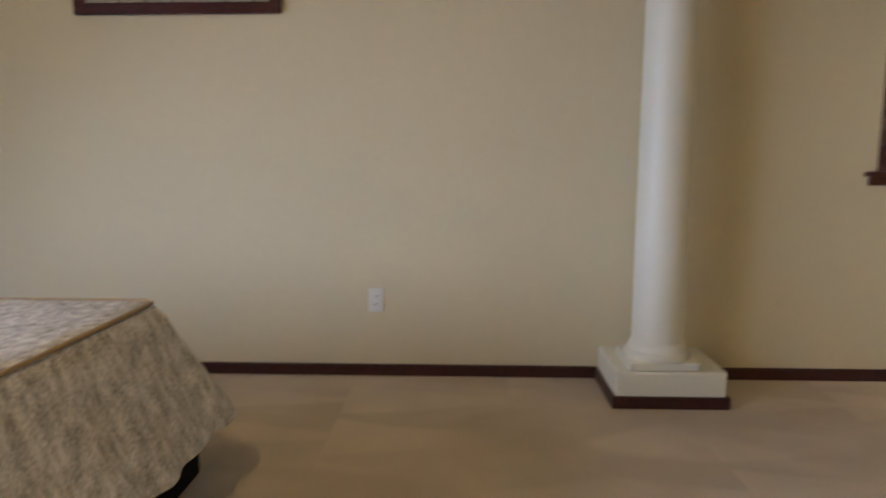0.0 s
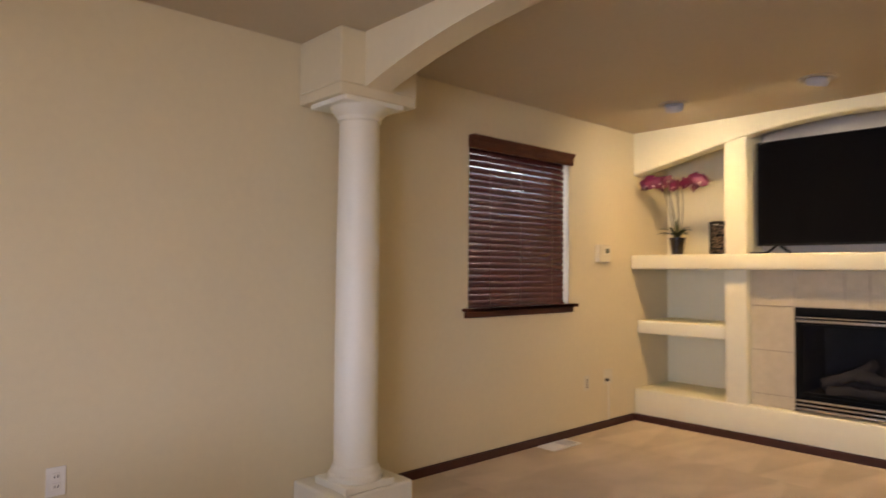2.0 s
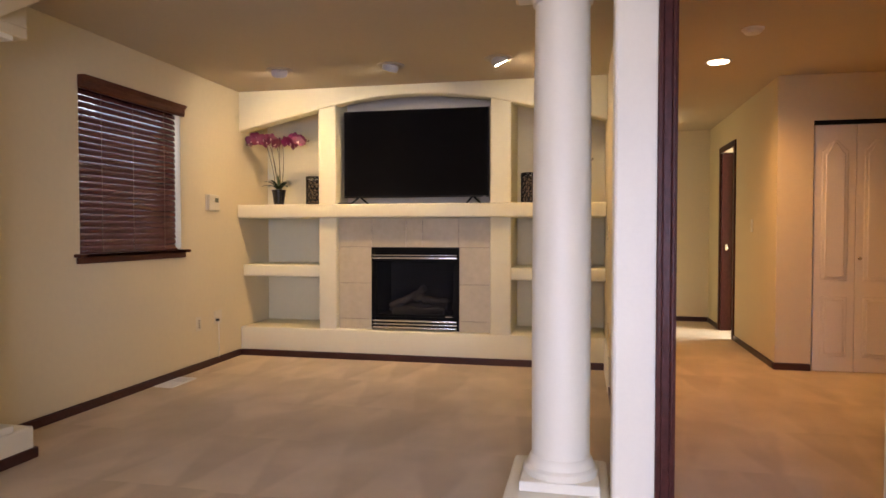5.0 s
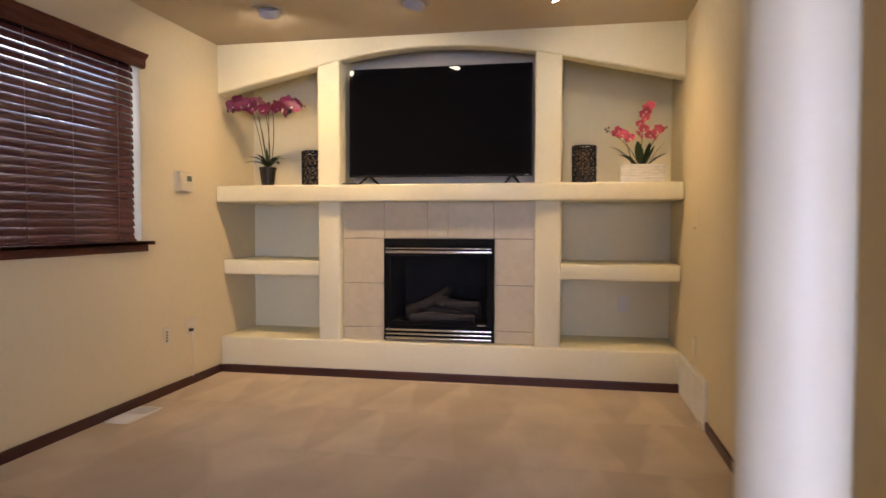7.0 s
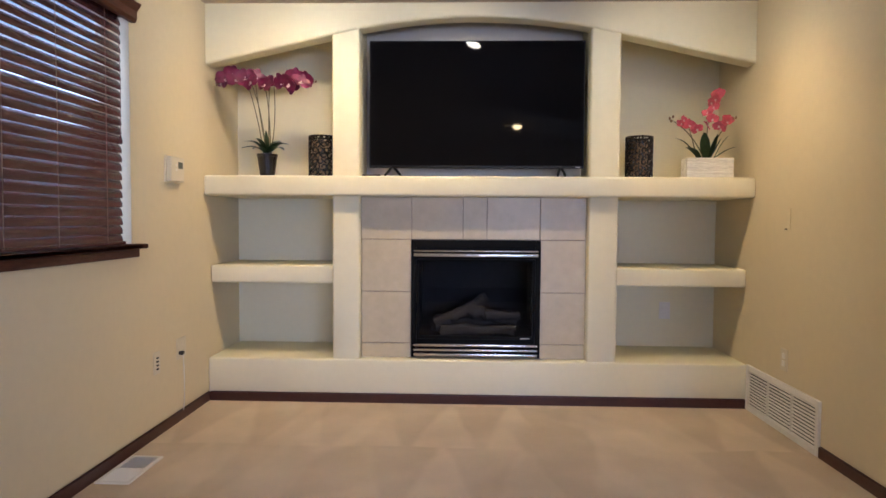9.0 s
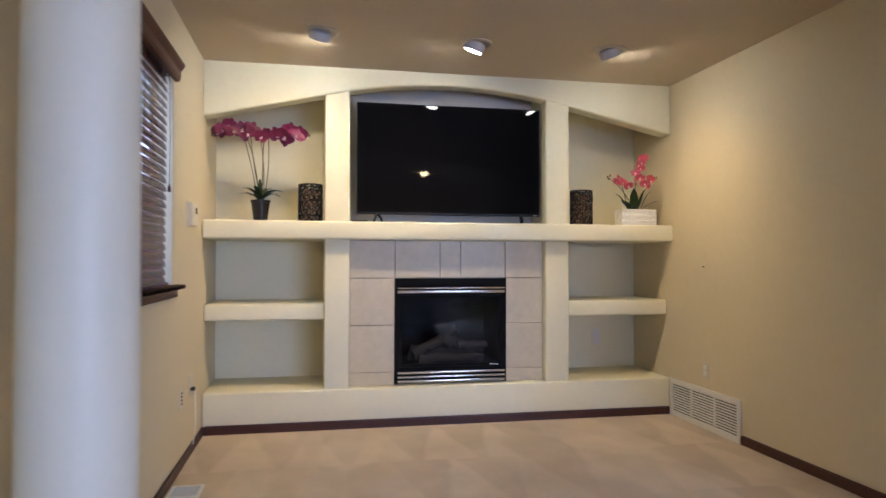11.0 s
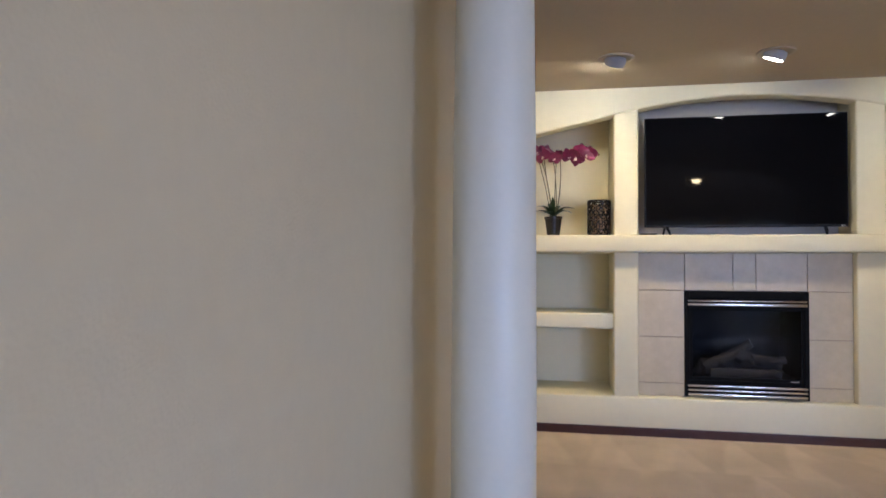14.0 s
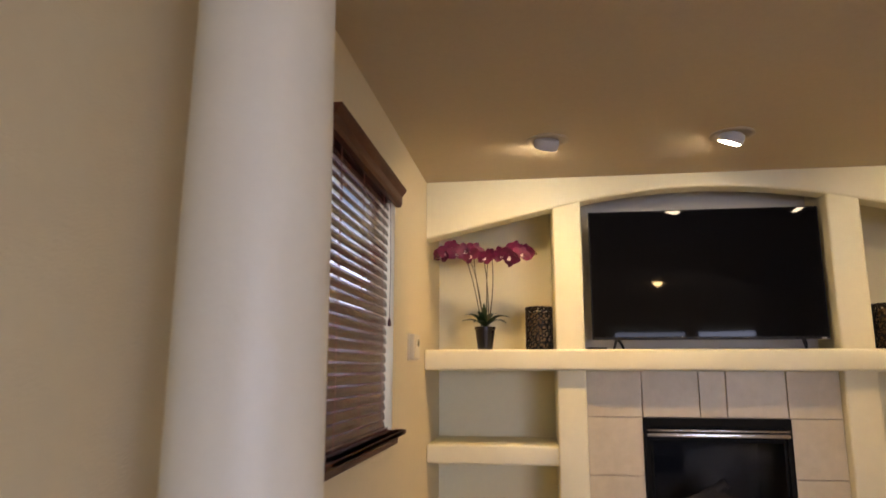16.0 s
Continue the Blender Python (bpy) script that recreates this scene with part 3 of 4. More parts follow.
south_window("window_3", 3.4, 4.3, "tall white-framed window letting in daylight")

# ---- ceiling spotlights over the mantel ----
M_CAN = material("lamp_enamel", (0.52, 0.52, 0.54), 0.35, vary=0.02)
M_RING = material("trim_ring_enamel", (0.50, 0.44, 0.34), 0.5, vary=0.03)
M_BULB = glow("bulb_face", (1.0, 0.86, 0.62), 200)


def gimbal(x, y, aim):
    l = thing("ceiling_spotlight", (x, y, CEIL), "small white swivelling ceiling spotlight, lit", "spotlight", "ceiling spotlights")
    part("trim_ring", ring(bmesh.new(), (x, y, CEIL - 0.010), [(0.104, 0.010), (0.106, 0.004), (0.100, 0), (0.084, 0.001), (0.072, 0.006), (0.066, 0.0095)], 48), M_RING, l, smooth=True)
    m = look((x, y, CEIL), Vector((x, y, CEIL)) + Vector(aim))
    bm = ring(bmesh.new(), (0, 0, -0.044), [(0.048, 0.007), (0.052, 0.005), (0.055, 0.0), (0.059, 0.003), (0.062, 0.018), (0.064, 0.034), (0.058, 0.052), (0.03, 0.064)], 48)
    bmesh.ops.transform(bm, matrix=m, verts=bm.verts[:])
    part("swivel_head", bm, M_CAN, l, smooth=True)
    bm = ring(bmesh.new(), (0, 0, -0.0435), [(0.050, 0), (0.052, 0.003)], 40)
    bmesh.ops.transform(bm, matrix=m, verts=bm.verts[:])
    part("bulb", bm, M_BULB, l, "glowing warm bulb face")


for (sx, sy), aim in zip(SPOTS, AIMS):
    gimbal(sx, sy, aim)

# ---- lattice candle holders ----
M_LINER = material("smoky_liner", (0.30, 0.18, 0.08), 0.5, vary=0.3)
M_LATTICE = material("black_lacquer", (0.012, 0.010, 0.010), 0.22, vary=0.1)


def candle_holder(x, y):
    h = thing("candle_holder", (x, y, 1.385), "black pierced metal candle holder standing on the mantel", "candle holder", "pair of candle holders")
    r, top = 0.078, 0.258
    for z in (0.006, top - 0.006):
        k = 40
        pts = [(x + r * math.cos(2 * math.pi * i / k), y + r * math.sin(2 * math.pi * i / k), 1.385 + z) for i in range(k + 1)]
        part("rim", tube(bmesh.new(), pts, 0.006, sides=6), M_LATTICE, h, smooth=True)
    bm = bmesh.new()
    rnd = random.Random(int(x * 100))
    for row in range(7):
        for col in range(13):
            a = 2 * math.pi * (col + 0.5 * (row % 2)) / 13
            z = 0.028 + row * 0.034
            w, t = rnd.uniform(0.015, 0.019), rnd.uniform(0.016, 0.020)
            sw = rnd.uniform(0, 6.3)
            pts = []
            for i in range(12):
                q = sw + 1.75 * math.pi * i / 11
                k = 1 - 0.35 * i / 11
                aa = a + w * k * math.cos(q) / r
                pts.append((x + r * math.cos(aa), y + r * math.sin(aa), 1.385 + z + t * k * math.sin(q)))
            tube(bm, pts, 0.0062, 0.0048, 5)
    part("lattice", bm, M_LATTICE, h, smooth=True)
    part("base_plate", ring(bmesh.new(), (x, y, 1.385), [(r, 0), (r, 0.005)], 32), M_LATTICE, h)
    part("liner", ring(bmesh.new(), (x, y, 1.391), [(0.066, 0), (0.066, 0.22)], 28), M_LINER, h, "smoky brown liner", smooth=True)


candle_holder(0.672, 0.15)
candle_holder(2.632, 0.15)

# ---- orchids ----
M_STEM = material("stem_green", (0.11, 0.10, 0.045), 0.6, vary=0.2)
M_LEAF = material("leaf_green", (0.025, 0.055, 0.02), 0.35, vary=0.3, tint=(0.04, 0.08, 0.025))
M_MAGENTA = material("magenta_petal", (0.08, 0.003, 0.03), 0.5, vary=0.4, fine=25, tint=(0.145, 0.007, 0.055))
M_PINK = material("pink_petal", (0.34, 0.025, 0.06), 0.5, vary=0.35, fine=25, tint=(0.55, 0.085, 0.13))
M_LIP = material("pale_lip", (0.78, 0.66, 0.64), 0.55, vary=0.2)
M_BUD = material("bud_green", (0.20, 0.12, 0.05), 0.6, vary=0.3)


def petal(bm, length, width, turn, cup, m):
    rows = []
    for i in range(5):
        f = i / 4
        w = width * math.sin(math.pi * (0.12 + 0.80 * f)) ** 0.8
        z = cup * (f ** 2) * length
        rows.append([Vector((length * f, w * s * 0.5, z - 0.10 * width * (1 - abs(s)) * f)) for s in (-1, -0.5, 0, 0.5, 1)])
    rot = Matrix.Rotation(turn, 4, "Z")
    vs = [[bm.verts.new(m @ rot @ v) for v in row] for row in rows]
    for a, b in zip(vs, vs[1:]):
        for k in range(4):
            bm.faces.new((a[k], a[k + 1], b[k + 1], b[k]))


def flower_mesh(size, seed):
    rnd = random.Random(seed)
    bm = bmesh.new()
    for k, (turn, l, w) in enumerate(((90, 0.95, 0.75), (205, 0.9, 0.7), (335, 0.9, 0.7), (20, 1.05, 1.15), (160, 1.05, 1.15))):
        petal(bm, size * l, size * w, radians(turn + rnd.uniform(-8, 8)), rnd.uniform(-0.1, 0.35), Matrix.Translation((0, 0, 0.001 * k)))
    return bm


def lip_mesh(size):
    bm = bmesh.new()
    for turn in (240, 270, 300):
        petal(bm, size * 0.34, size * 0.18, radians(turn), 0.7, Matrix.Translation((0, 0, 0.004)))
    bmesh.ops.create_icosphere(bm, subdivisions=1, radius=size * 0.10, matrix=Matrix.Translation((0, 0, 0.008)))
    return bm


def place(parent, name, mesh, m):
    ob = new(name, mesh)
    ob.parent = parent
    ob.matrix_parent_inverse = Matrix()
    ob.matrix_basis = Matrix.Translation(-parent.matrix_basis.translation) @ m
    return ob


def flowers(parent, spots, size, mat, seed):
    """Flowers at the given places, facing the room, each with its pale lip as a sub-part."""
    rnd = random.Random(seed)
    kinds = []
    for k in range(3):
        f = part("flower", flower_mesh(size, seed + k), mat, smooth=True)
        l = part("lip", lip_mesh(size), M_LIP)
        kinds.append((f.data, l.data))
        bpy.data.objects.remove(f)
        bpy.data.objects.remove(l)
    for i, (x, y, z) in enumerate(spots):
        fm, lm = kinds[i % 3]
        m = pose(x, y, z, 90 + rnd.uniform(-30, 25), rnd.uniform(-25, 25), rnd.uniform(-45, 45))
        f = place(parent, "flower", fm, m)
        l = new("lip", lm)
        l.parent = f


def strap_leaf(parent, base, tip, width, arch):
    b, t = Vector(base), Vector(tip)
    bm = bmesh.new()
    side = (t - b).cross(Vector((0, 0, 1)))
    side = side.normalized() if side.length > 1e-4 else Vector((1, 0, 0))
    rows = []
    for i in range(9):
        f = i / 8
        c = b.lerp(t, f) + Vector((0, 0, arch * math.sin(math.pi * f)))
        w = width * (math.sin(math.pi * (0.1 + 0.88 * f)) ** 0.7) / 2
        rows.append([bm.verts.new(c + side * w * s + Vector((0, 0, 0.25 * w * abs(s)))) for s in (-1, 0, 1)])
    for a, c in zip(rows, rows[1:]):
        for k in range(2):
            bm.faces.new((a[k], a[k + 1], c[k + 1], c[k]))
    bmesh.ops.solidify(bm, geom=bm.faces[:], thickness=0.002)
    part("leaf", bm, M_LEAF, parent, smooth=True)


def bend(p, q, r, n=10):
    """A quadratic curve from p to r that is drawn towards q."""
    p, q, r = Vector(p), Vector(q), Vector(r)
    return [(1 - t) ** 2 * p + 2 * t * (1 - t) * q + t * t * r for t in (i / n for i in range(n + 1))]


Z0 = 1.385
OX, OY = 0.335, 0.20
orchid = thing("orchid", (OX, OY, Z0), "artificial orchid with magenta flowers in a small black pot", "potted plant", "orchids on the mantel")
part("pot", ring(bmesh.new(), (OX, OY, Z0), [(0.042, 0), (0.046, 0.003), (0.062, 0.125), (0.066, 0.128), (0.066, 0.145), (0.060, 0.146), (0.056, 0.13)], 32), M_LATTICE, orchid, "glossy black pot", smooth=True)
part("soil", ring(bmesh.new(), (OX, OY, Z0 + 0.125), [(0.055, 0), (0.05, 0.008), (0.01, 0.014)], 20), material("moss", (0.05, 0.045, 0.02), 0.95, vary=0.4), orchid, "dark moss")
for tip, w, ar in (((0.19, 0.13, 1.56), 0.05, 0.025), ((0.22, 0.10, 1.60), 0.045, 0.03), ((0.49, 0.14, 1.585), 0.065, 0.03), ((0.47, 0.10, 1.545), 0.065, 0.03), ((0.28, 0.08, 1.55), 0.055, 0.02), ((0.40, 0.28, 1.62), 0.05, 0.03), ((0.30, 0.09, 1.62), 0.035, 0.02), ((0.33, 0.19, 1.68), 0.035, 0.0)):
    strap_leaf(orchid, (OX, OY, 1.53), tip, w, ar)
for p, q, r in (((OX, OY, 1.52), (0.27, 0.2, 1.88), (0.27, 0.18, 1.985)), ((OX + 0.01, OY, 1.52), (0.345, 0.2, 1.85), (0.36, 0.17, 1.975)), ((OX - 0.01, OY + 0.01, 1.52), (0.31, 0.2, 1.8), (0.235, 0.2, 1.99)), ((OX - 0.02, OY - 0.01, 1.52), (0.29, 0.19, 1.75), (0.215, 0.17, 2.0)), ((OX + 0.02, OY - 0.01, 1.52), (0.365, 0.19, 1.8), (0.33, 0.16, 1.98)), ((OX + 0.015, OY + 0.015, 1.52), (0.40, 0.2, 1.75), (0.385, 0.18, 1.97))):
    part("stem", tube(bmesh.new(), bend(p, q, r), 0.004, 0.0028, 6), M_STEM, orchid, smooth=True)
for p, q, r in (((0.27, 0.18, 1.985), (0.16, 0.16, 2.03), (0.035, 0.14, 1.965)), ((0.36, 0.17, 1.975), (0.48, 0.16, 1.98), (0.66, 0.15, 1.985))):
    part("stem", tube(bmesh.new(), bend(p, q, r), 0.003, 0.002, 6), M_STEM, orchid, smooth=True)
flowers(orchid, [(0.10, 0.13, 2.00), (0.13, 0.15, 2.035), (0.16, 0.12, 1.985), (0.07, 0.15, 1.985), (0.22, 0.14, 2.01), (0.26, 0.12, 1.975), (0.28, 0.15, 2.015), (0.35, 0.12, 1.955), (0.37, 0.15, 1.975), (0.45, 0.14, 1.985), (0.50, 0.12, 1.965), (0.53, 0.14, 2.015), (0.57, 0.12, 1.975), (0.60, 0.15, 2.0), (0.52, 0.16, 1.95)], 0.062, M_MAGENTA, 5)
for x, z in ((0.035, 1.965), (0.05, 1.99), (0.64, 1.99), (0.66, 1.985)):
    part("bud", ring(bmesh.new(), (x, 0.145, z - 0.008), [(0.002, 0), (0.007, 0.006), (0.006, 0.014), (0.001, 0.02)], 10), M_BUD, orchid, smooth=True)

PX, PY = 3.085, 0.17
orchid2 = thing("orchid", (PX, PY, Z0), "artificial orchid with coral pink flowers in a white wooden box", "potted plant", "orchids on the mantel")
M_PLANK = wood("whitewashed_wood", (0.70, 0.66, 0.58), (0.82, 0.79, 0.72), 0.6, "X")
for k in range(3):
    part("planter_board", boxed(PX - 0.14, PX + 0.14, PY - 0.065, PY - 0.055, Z0 + 0.041 * k, Z0 + 0.041 * k + 0.038, 0.002), M_PLANK, orchid2, "whitewashed board")
part("planter_body", boxed(PX - 0.137, PX + 0.137, PY - 0.055, PY + 0.06, Z0, Z0 + 0.118, 0.002), M_PLANK, orchid2)
for tip, w, ar in (((2.93, 0.09, 1.565), 0.05, 0.015), ((3.05, 0.12, 1.66), 0.06, 0.0), ((3.13, 0.12, 1.65), 0.045, 0.0), ((3.23, 0.08, 1.57), 0.03, 0.01), ((3.16, 0.14, 1.63), 0.05, 0.0), ((2.86, 0.07, 1.62), 0.012, 0.03), ((3.24, 0.22, 1.66), 0.01, 0.02)):
    strap_leaf(orchid2, (PX + (tip[0] - PX) * 0.25, PY, 1.50), tip, w, ar)
for p, q, r in (((PX, PY, 1.5), (3.06, 0.16, 1.7), (3.12, 0.14, 1.92)), ((PX - 0.02, PY, 1.5), (3.0, 0.15, 1.66), (2.84, 0.12, 1.745)), ((PX + 0.02, PY, 1.5), (3.12, 0.15, 1.66), (3.235, 0.13, 1.75)), ((PX - 0.06, PY, 1.5), (3.0, 0.16, 1.6), (2.96, 0.14, 1.70))):
    part("stem", tube(bmesh.new(), bend(p, q, r), 0.0035, 0.002, 6), M_STEM, orchid2, smooth=True)
flowers(orchid2, [(2.92, 0.12, 1.735), (2.95, 0.10, 1.70), (2.96, 0.13, 1.715), (3.0, 0.11, 1.68), (2.91, 0.13, 1.71), (3.06, 0.11, 1.70), (3.09, 0.10, 1.74), (3.07, 0.13, 1.78), (3.10, 0.11, 1.81), (3.08, 0.12, 1.84), (3.11, 0.11, 1.88), (3.13, 0.12, 1.90), (3.10, 0.10, 1.86), (3.13, 0.11, 1.70), (3.17, 0.10, 1.72), (3.19, 0.13, 1.74), (3.15, 0.12, 1.69)], 0.036, M_PINK, 11)
for x, z in ((2.84, 1.745), (2.85, 1.73), (3.235, 1.75), (3.22, 1.745), (2.86, 1.755)):
    part("bud", ring(bmesh.new(), (x, 0.12, z - 0.008), [(0.002, 0), (0.007, 0.006), (0.006, 0.014), (0.001, 0.02)], 10), M_BUD, orchid2, smooth=True)
orchid.location += Vector((0.014, -0.12, 0))
orchid.scale = (0.97, 0.97, 0.945)
orchid2.location += Vector((-0.085, -0.14, 0))
orchid2.scale = (0.97, 0.97, 0.95)

# ---- plates, thermostat, vents in the alcove ----
M_SLOT = material("slot_dark", (0.03, 0.03, 0.03), 0.6)


def plate_west(y, z, label, wide=0.072, dark=True):
    p = thing("wall_outlet", (0, y, z), label, "outlet")
    pl = part("cover_plate", boxed(0, 0.006, y - wide / 2, y + wide / 2, z - 0.058, z + 0.058, 0.003), M_WHITEP, p)
    for dz in (-0.02, 0.02):
        part("socket", boxed(0.005, 0.009, y - 0.017, y + 0.017, z + dz - 0.015, z + dz + 0.015, 0.003), M_WHITEP, p)
        for dy in (-0.006, 0.006):
            part("slot", boxed(0.008, 0.0096, y + dy - 0.0015, y + dy + 0.0015, z + dz - 0.005, z + dz + 0.006), M_SLOT, p)
    return p


plate_west(-4.257, 0.388, "white double wall outlet above the baseboard")
jack = thing("speaker_jack_plate", (0, -0.675, 0.387), "white wall plate with four black speaker terminals", "wall plate")
part("cover_plate", boxed(0, 0.006, -0.711, -0.639, 0.329, 0.445, 0.003), M_CREAMP, jack)
for k in range(4):
    part("terminal", boxed(0.005, 0.012, -0.684, -0.666, 0.352 + 0.019 * k, 0.360 + 0.019 * k, 0.002), M_SLOT, jack)
out2 = thing("wall_outlet", (0, -0.385, 0.41), "white double-width wall outlet with a plug in it", "outlet")
part("cover_plate", boxed(0, 0.006, -0.445, -0.325, 0.352, 0.468, 0.003), M_CREAMP, out2)
for y in (-0.415, -0.355):
    for dz in (-0.022, 0.022):
        part("socket", boxed(0.005, 0.008, y - 0.016, y + 0.016, 0.41 + dz - 0.014, 0.41 + dz + 0.014, 0.003), M_CREAMP, out2)
cord = thing("power_cord", (0.02, -0.40, 0.0), "thin white cord with a dark plug hanging down to the baseboard", "cord")
part("plug", boxed(0.008, 0.032, -0.432, -0.405, 0.378, 0.398, 0.004), M_SLOT, cord)
part("cable", tube(bmesh.new(), bend((0.028, -0.418, 0.38), (0.05, -0.44, 0.2), (0.02, -0.40, 0.066), 14), 0.0035, sides=6), M_WHITEP, cord, smooth=True)

thermo = thing("thermostat", (0, -0.47, 1.385), "cream thermostat with a small grey display on the wall", "thermostat")
part("back_plate", boxed(0, 0.008, -0.56, -0.385, 1.315, 1.455, 0.003), M_CREAMP, thermo)
part("case", boxed(0.008, 0.036, -0.553, -0.392, 1.32, 1.45, 0.006), M_CREAMP, thermo)
part("display", boxed(0.035, 0.0375, -0.47, -0.415, 1.39, 1.425, 0.002), material("lcd", (0.16, 0.17, 0.14), 0.25), thermo, "grey display")
part("button", boxed(0.035, 0.039, -0.50, -0.485, 1.40, 1.412, 0.002), M_WHITEP, thermo)
part("button", boxed(0.035, 0.039, -0.50, -0.485, 1.375, 1.387, 0.002), M_WHITEP, thermo)

sw = thing("blank_wall_plate", (EAST, -0.43, 1.14), "cream wall plate with a small dark key hole", "wall plate")
part("cover_plate", boxed(EAST - 0.005, EAST, -0.466, -0.394, 1.082, 1.198, 0.002), M_WALL, sw)
part("key_hole", boxed(EAST - 0.010, EAST - 0.004, -0.44, -0.42, 1.085, 1.092, 0.001), M_SLOT, sw)
out3 = thing("wall_outlet", (EAST, -0.445, 0.40), "white wall outlet above the air grille", "outlet")
part("cover_plate", boxed(EAST - 0.006, EAST, -0.481, -0.409, 0.342, 0.458, 0.002), M_CREAMP, out3)
for dz in (-0.02, 0.02):
    part("socket", boxed(EAST - 0.009, EAST - 0.005, -0.462, -0.428, 0.40 + dz - 0.015, 0.40 + dz + 0.015, 0.003), M_WHITEP, out3)
out4 = thing("wall_outlet", (2.93, NB, 0.52), "white wall outlet inside the lower niche", "outlet")
part("cover_plate", boxed(2.893, 2.967, NB - 0.006, NB, 0.462, 0.578, 0.002), M_WHITEP, out4)
for dz in (-0.02, 0.02):
    part("socket", boxed(2.913, 2.947, NB - 0.009, NB - 0.005, 0.52 + dz - 0.015, 0.52 + dz + 0.015, 0.003), M_WHITEP, out4)

grille = thing("return_air_grille", (EAST, -0.41, 0), "white louvred return-air grille low on the wall", "air grille")
GY0, GY1, GZ0, GZ1 = -0.815, -0.012, 0.012, 0.28
bm = bmesh.new()
for a in ((GY0, GY0 + 0.03, GZ0, GZ1), (GY1 - 0.03, GY1, GZ0, GZ1), (GY0 + 0.03, GY1 - 0.03, GZ0, GZ0 + 0.03), (GY0 + 0.03, GY1 - 0.03, GZ1 - 0.03, GZ1)):
    box(bm, EAST - 0.016, EAST, *a, 0.003)
for k in (1, 2):
    y = GY0 + (GY1 - GY0) * k / 3
    box(bm, EAST - 0.012, EAST - 0.002, y - 0.006, y + 0.006, GZ0 + 0.03, GZ1 - 0.03)
part("frame", bm, M_WHITE, grille)
# thin near-black sheet, the shade behind the slats given as colour
part("backing", boxed(EAST - 0.002, EAST - 0.0005, GY0 + 0.03, GY1 - 0.03, GZ0 + 0.03, GZ1 - 0.03), M_SLOT, grille, "dark sheet standing in for the shade behind the slats")
nl = 12
for i in range(nl):
    z = GZ0 + 0.036 + (GZ1 - GZ0 - 0.072) * i / (nl - 1)
    bm = boxed(-0.0055, 0.0055, GY0 + 0.03, GY1 - 0.03, -0.0012, 0.0012)
    bmesh.ops.transform(bm, matrix=pose(EAST - 0.009, 0, z, 0, -40, 0), verts=bm.verts[:])
    part("slat", bm, M_WHITE, grille)

vent = thing("floor_register", (0.10, -1.135, 0), "white metal floor register set in the carpet", "floor vent")
bm = bmesh.new()
for a in ((0.025, 0.04, -1.29, -0.975), (0.16, 0.175, -1.29, -0.975), (0.04, 0.16, -1.29, -1.275), (0.04, 0.16, -0.99, -0.975), (0.04, 0.16, -1.14, -1.13)):
    box(bm, a[0], a[1], a[2], a[3], 0.008, 0.020, 0.002)
part("frame", bm, M_WHITE, vent)
# flat dark sheet on the carpet in place of the shaded depth below
part("duct_shade", boxed(0.04, 0.16, -1.275, -0.99, 0.0122, 0.0135), M_SLOT, vent)
for i in range(24):
    y = -1.27 + 0.275 * i / 23
    if abs(y + 1.135) < 0.008:
        continue
    bm = boxed(0.04, 0.16, -0.0045, 0.0045, -0.0008, 0.0008)
    bmesh.ops.transform(bm, matrix=pose(0, y, 0.0175, 35 if y < -1.135 else -35, 0, 0), verts=bm.verts[:])
    part("slat", bm, M_WHITE, vent)

# ---- opening to the hall ----
casing = thing("door_casing", (DOOR_X0, PART_Y0, 0), "dark stained moulded wooden casing around the hall opening", "door casing", kind="structure")


bm = bmesh.new()
box(bm, DOOR_X0 - 0.054, DOOR_X0 - 0.036, PART_Y0 - 0.020, PART_Y0, 0, DOOR_Z + 0.068, 0.004)
box(bm, DOOR_X0 - 0.036, DOOR_X0 - 0.008, PART_Y0 - 0.012, PART_Y0, 0, DOOR_Z + 0.046, 0.003)
box(bm, DOOR_X0 - 0.008, DOOR_X0 + 0.006, PART_Y0 - 0.017, PART_Y0, 0, DOOR_Z + 0.012, 0.004)
part("side_casing", bm, M_DARKWOOD, casing)
bm = bmesh.new()
box(bm, DOOR_X0 - 0.036, DOOR_X1 + 0.01, PART_Y0 - 0.020, PART_Y0, DOOR_Z + 0.046, DOOR_Z + 0.068, 0.004)
box(bm, DOOR_X0 - 0.008, DOOR_X1 + 0.01, PART_Y0 - 0.012, PART_Y0, DOOR_Z + 0.012, DOOR_Z + 0.046, 0.003)
box(bm, DOOR_X0 + 0.006, DOOR_X1 + 0.01, PART_Y0 - 0.017, PART_Y0, DOOR_Z - 0.004, DOOR_Z + 0.012, 0.004)
part("head_casing", bm, M_DARKWOOD, casing)
part("jamb", boxed(DOOR_X0, DOOR_X0 + 0.012, PART_Y0, PART_Y1 + 0.005, 0, DOOR_Z - 0.004, 0.002), M_DARKWOOD, casing)
part("head_jamb", boxed(DOOR_X0 + 0.012, DOOR_X1, PART_Y0, PART_Y1 + 0.005, DOOR_Z - 0.016, DOOR_Z, 0.002), M_DARKWOOD, casing)

# doorway at the end of the hall
hd = thing("door_2", (4.62, 2.12, 0), "dark stained wooden door frame of a lit side room", "doorway", kind="structure")
part("side_casing", boxed(4.602, 4.62, 2.52, 2.585, 0, 2.10, 0.004), M_DARKWOOD, hd)
part("side_casing", boxed(4.602, 4.62, 1.795, 1.86, 0, 2.10, 0.004), M_DARKWOOD, hd)
part("head_casing", boxed(4.602, 4.62, 1.86, 2.52, 2.035, 2.10, 0.004), M_DARKWOOD, hd)
part("jamb", boxed(4.62, 4.745, 2.50, 2.52, 0, 2.035), M_DARKWOOD, hd)
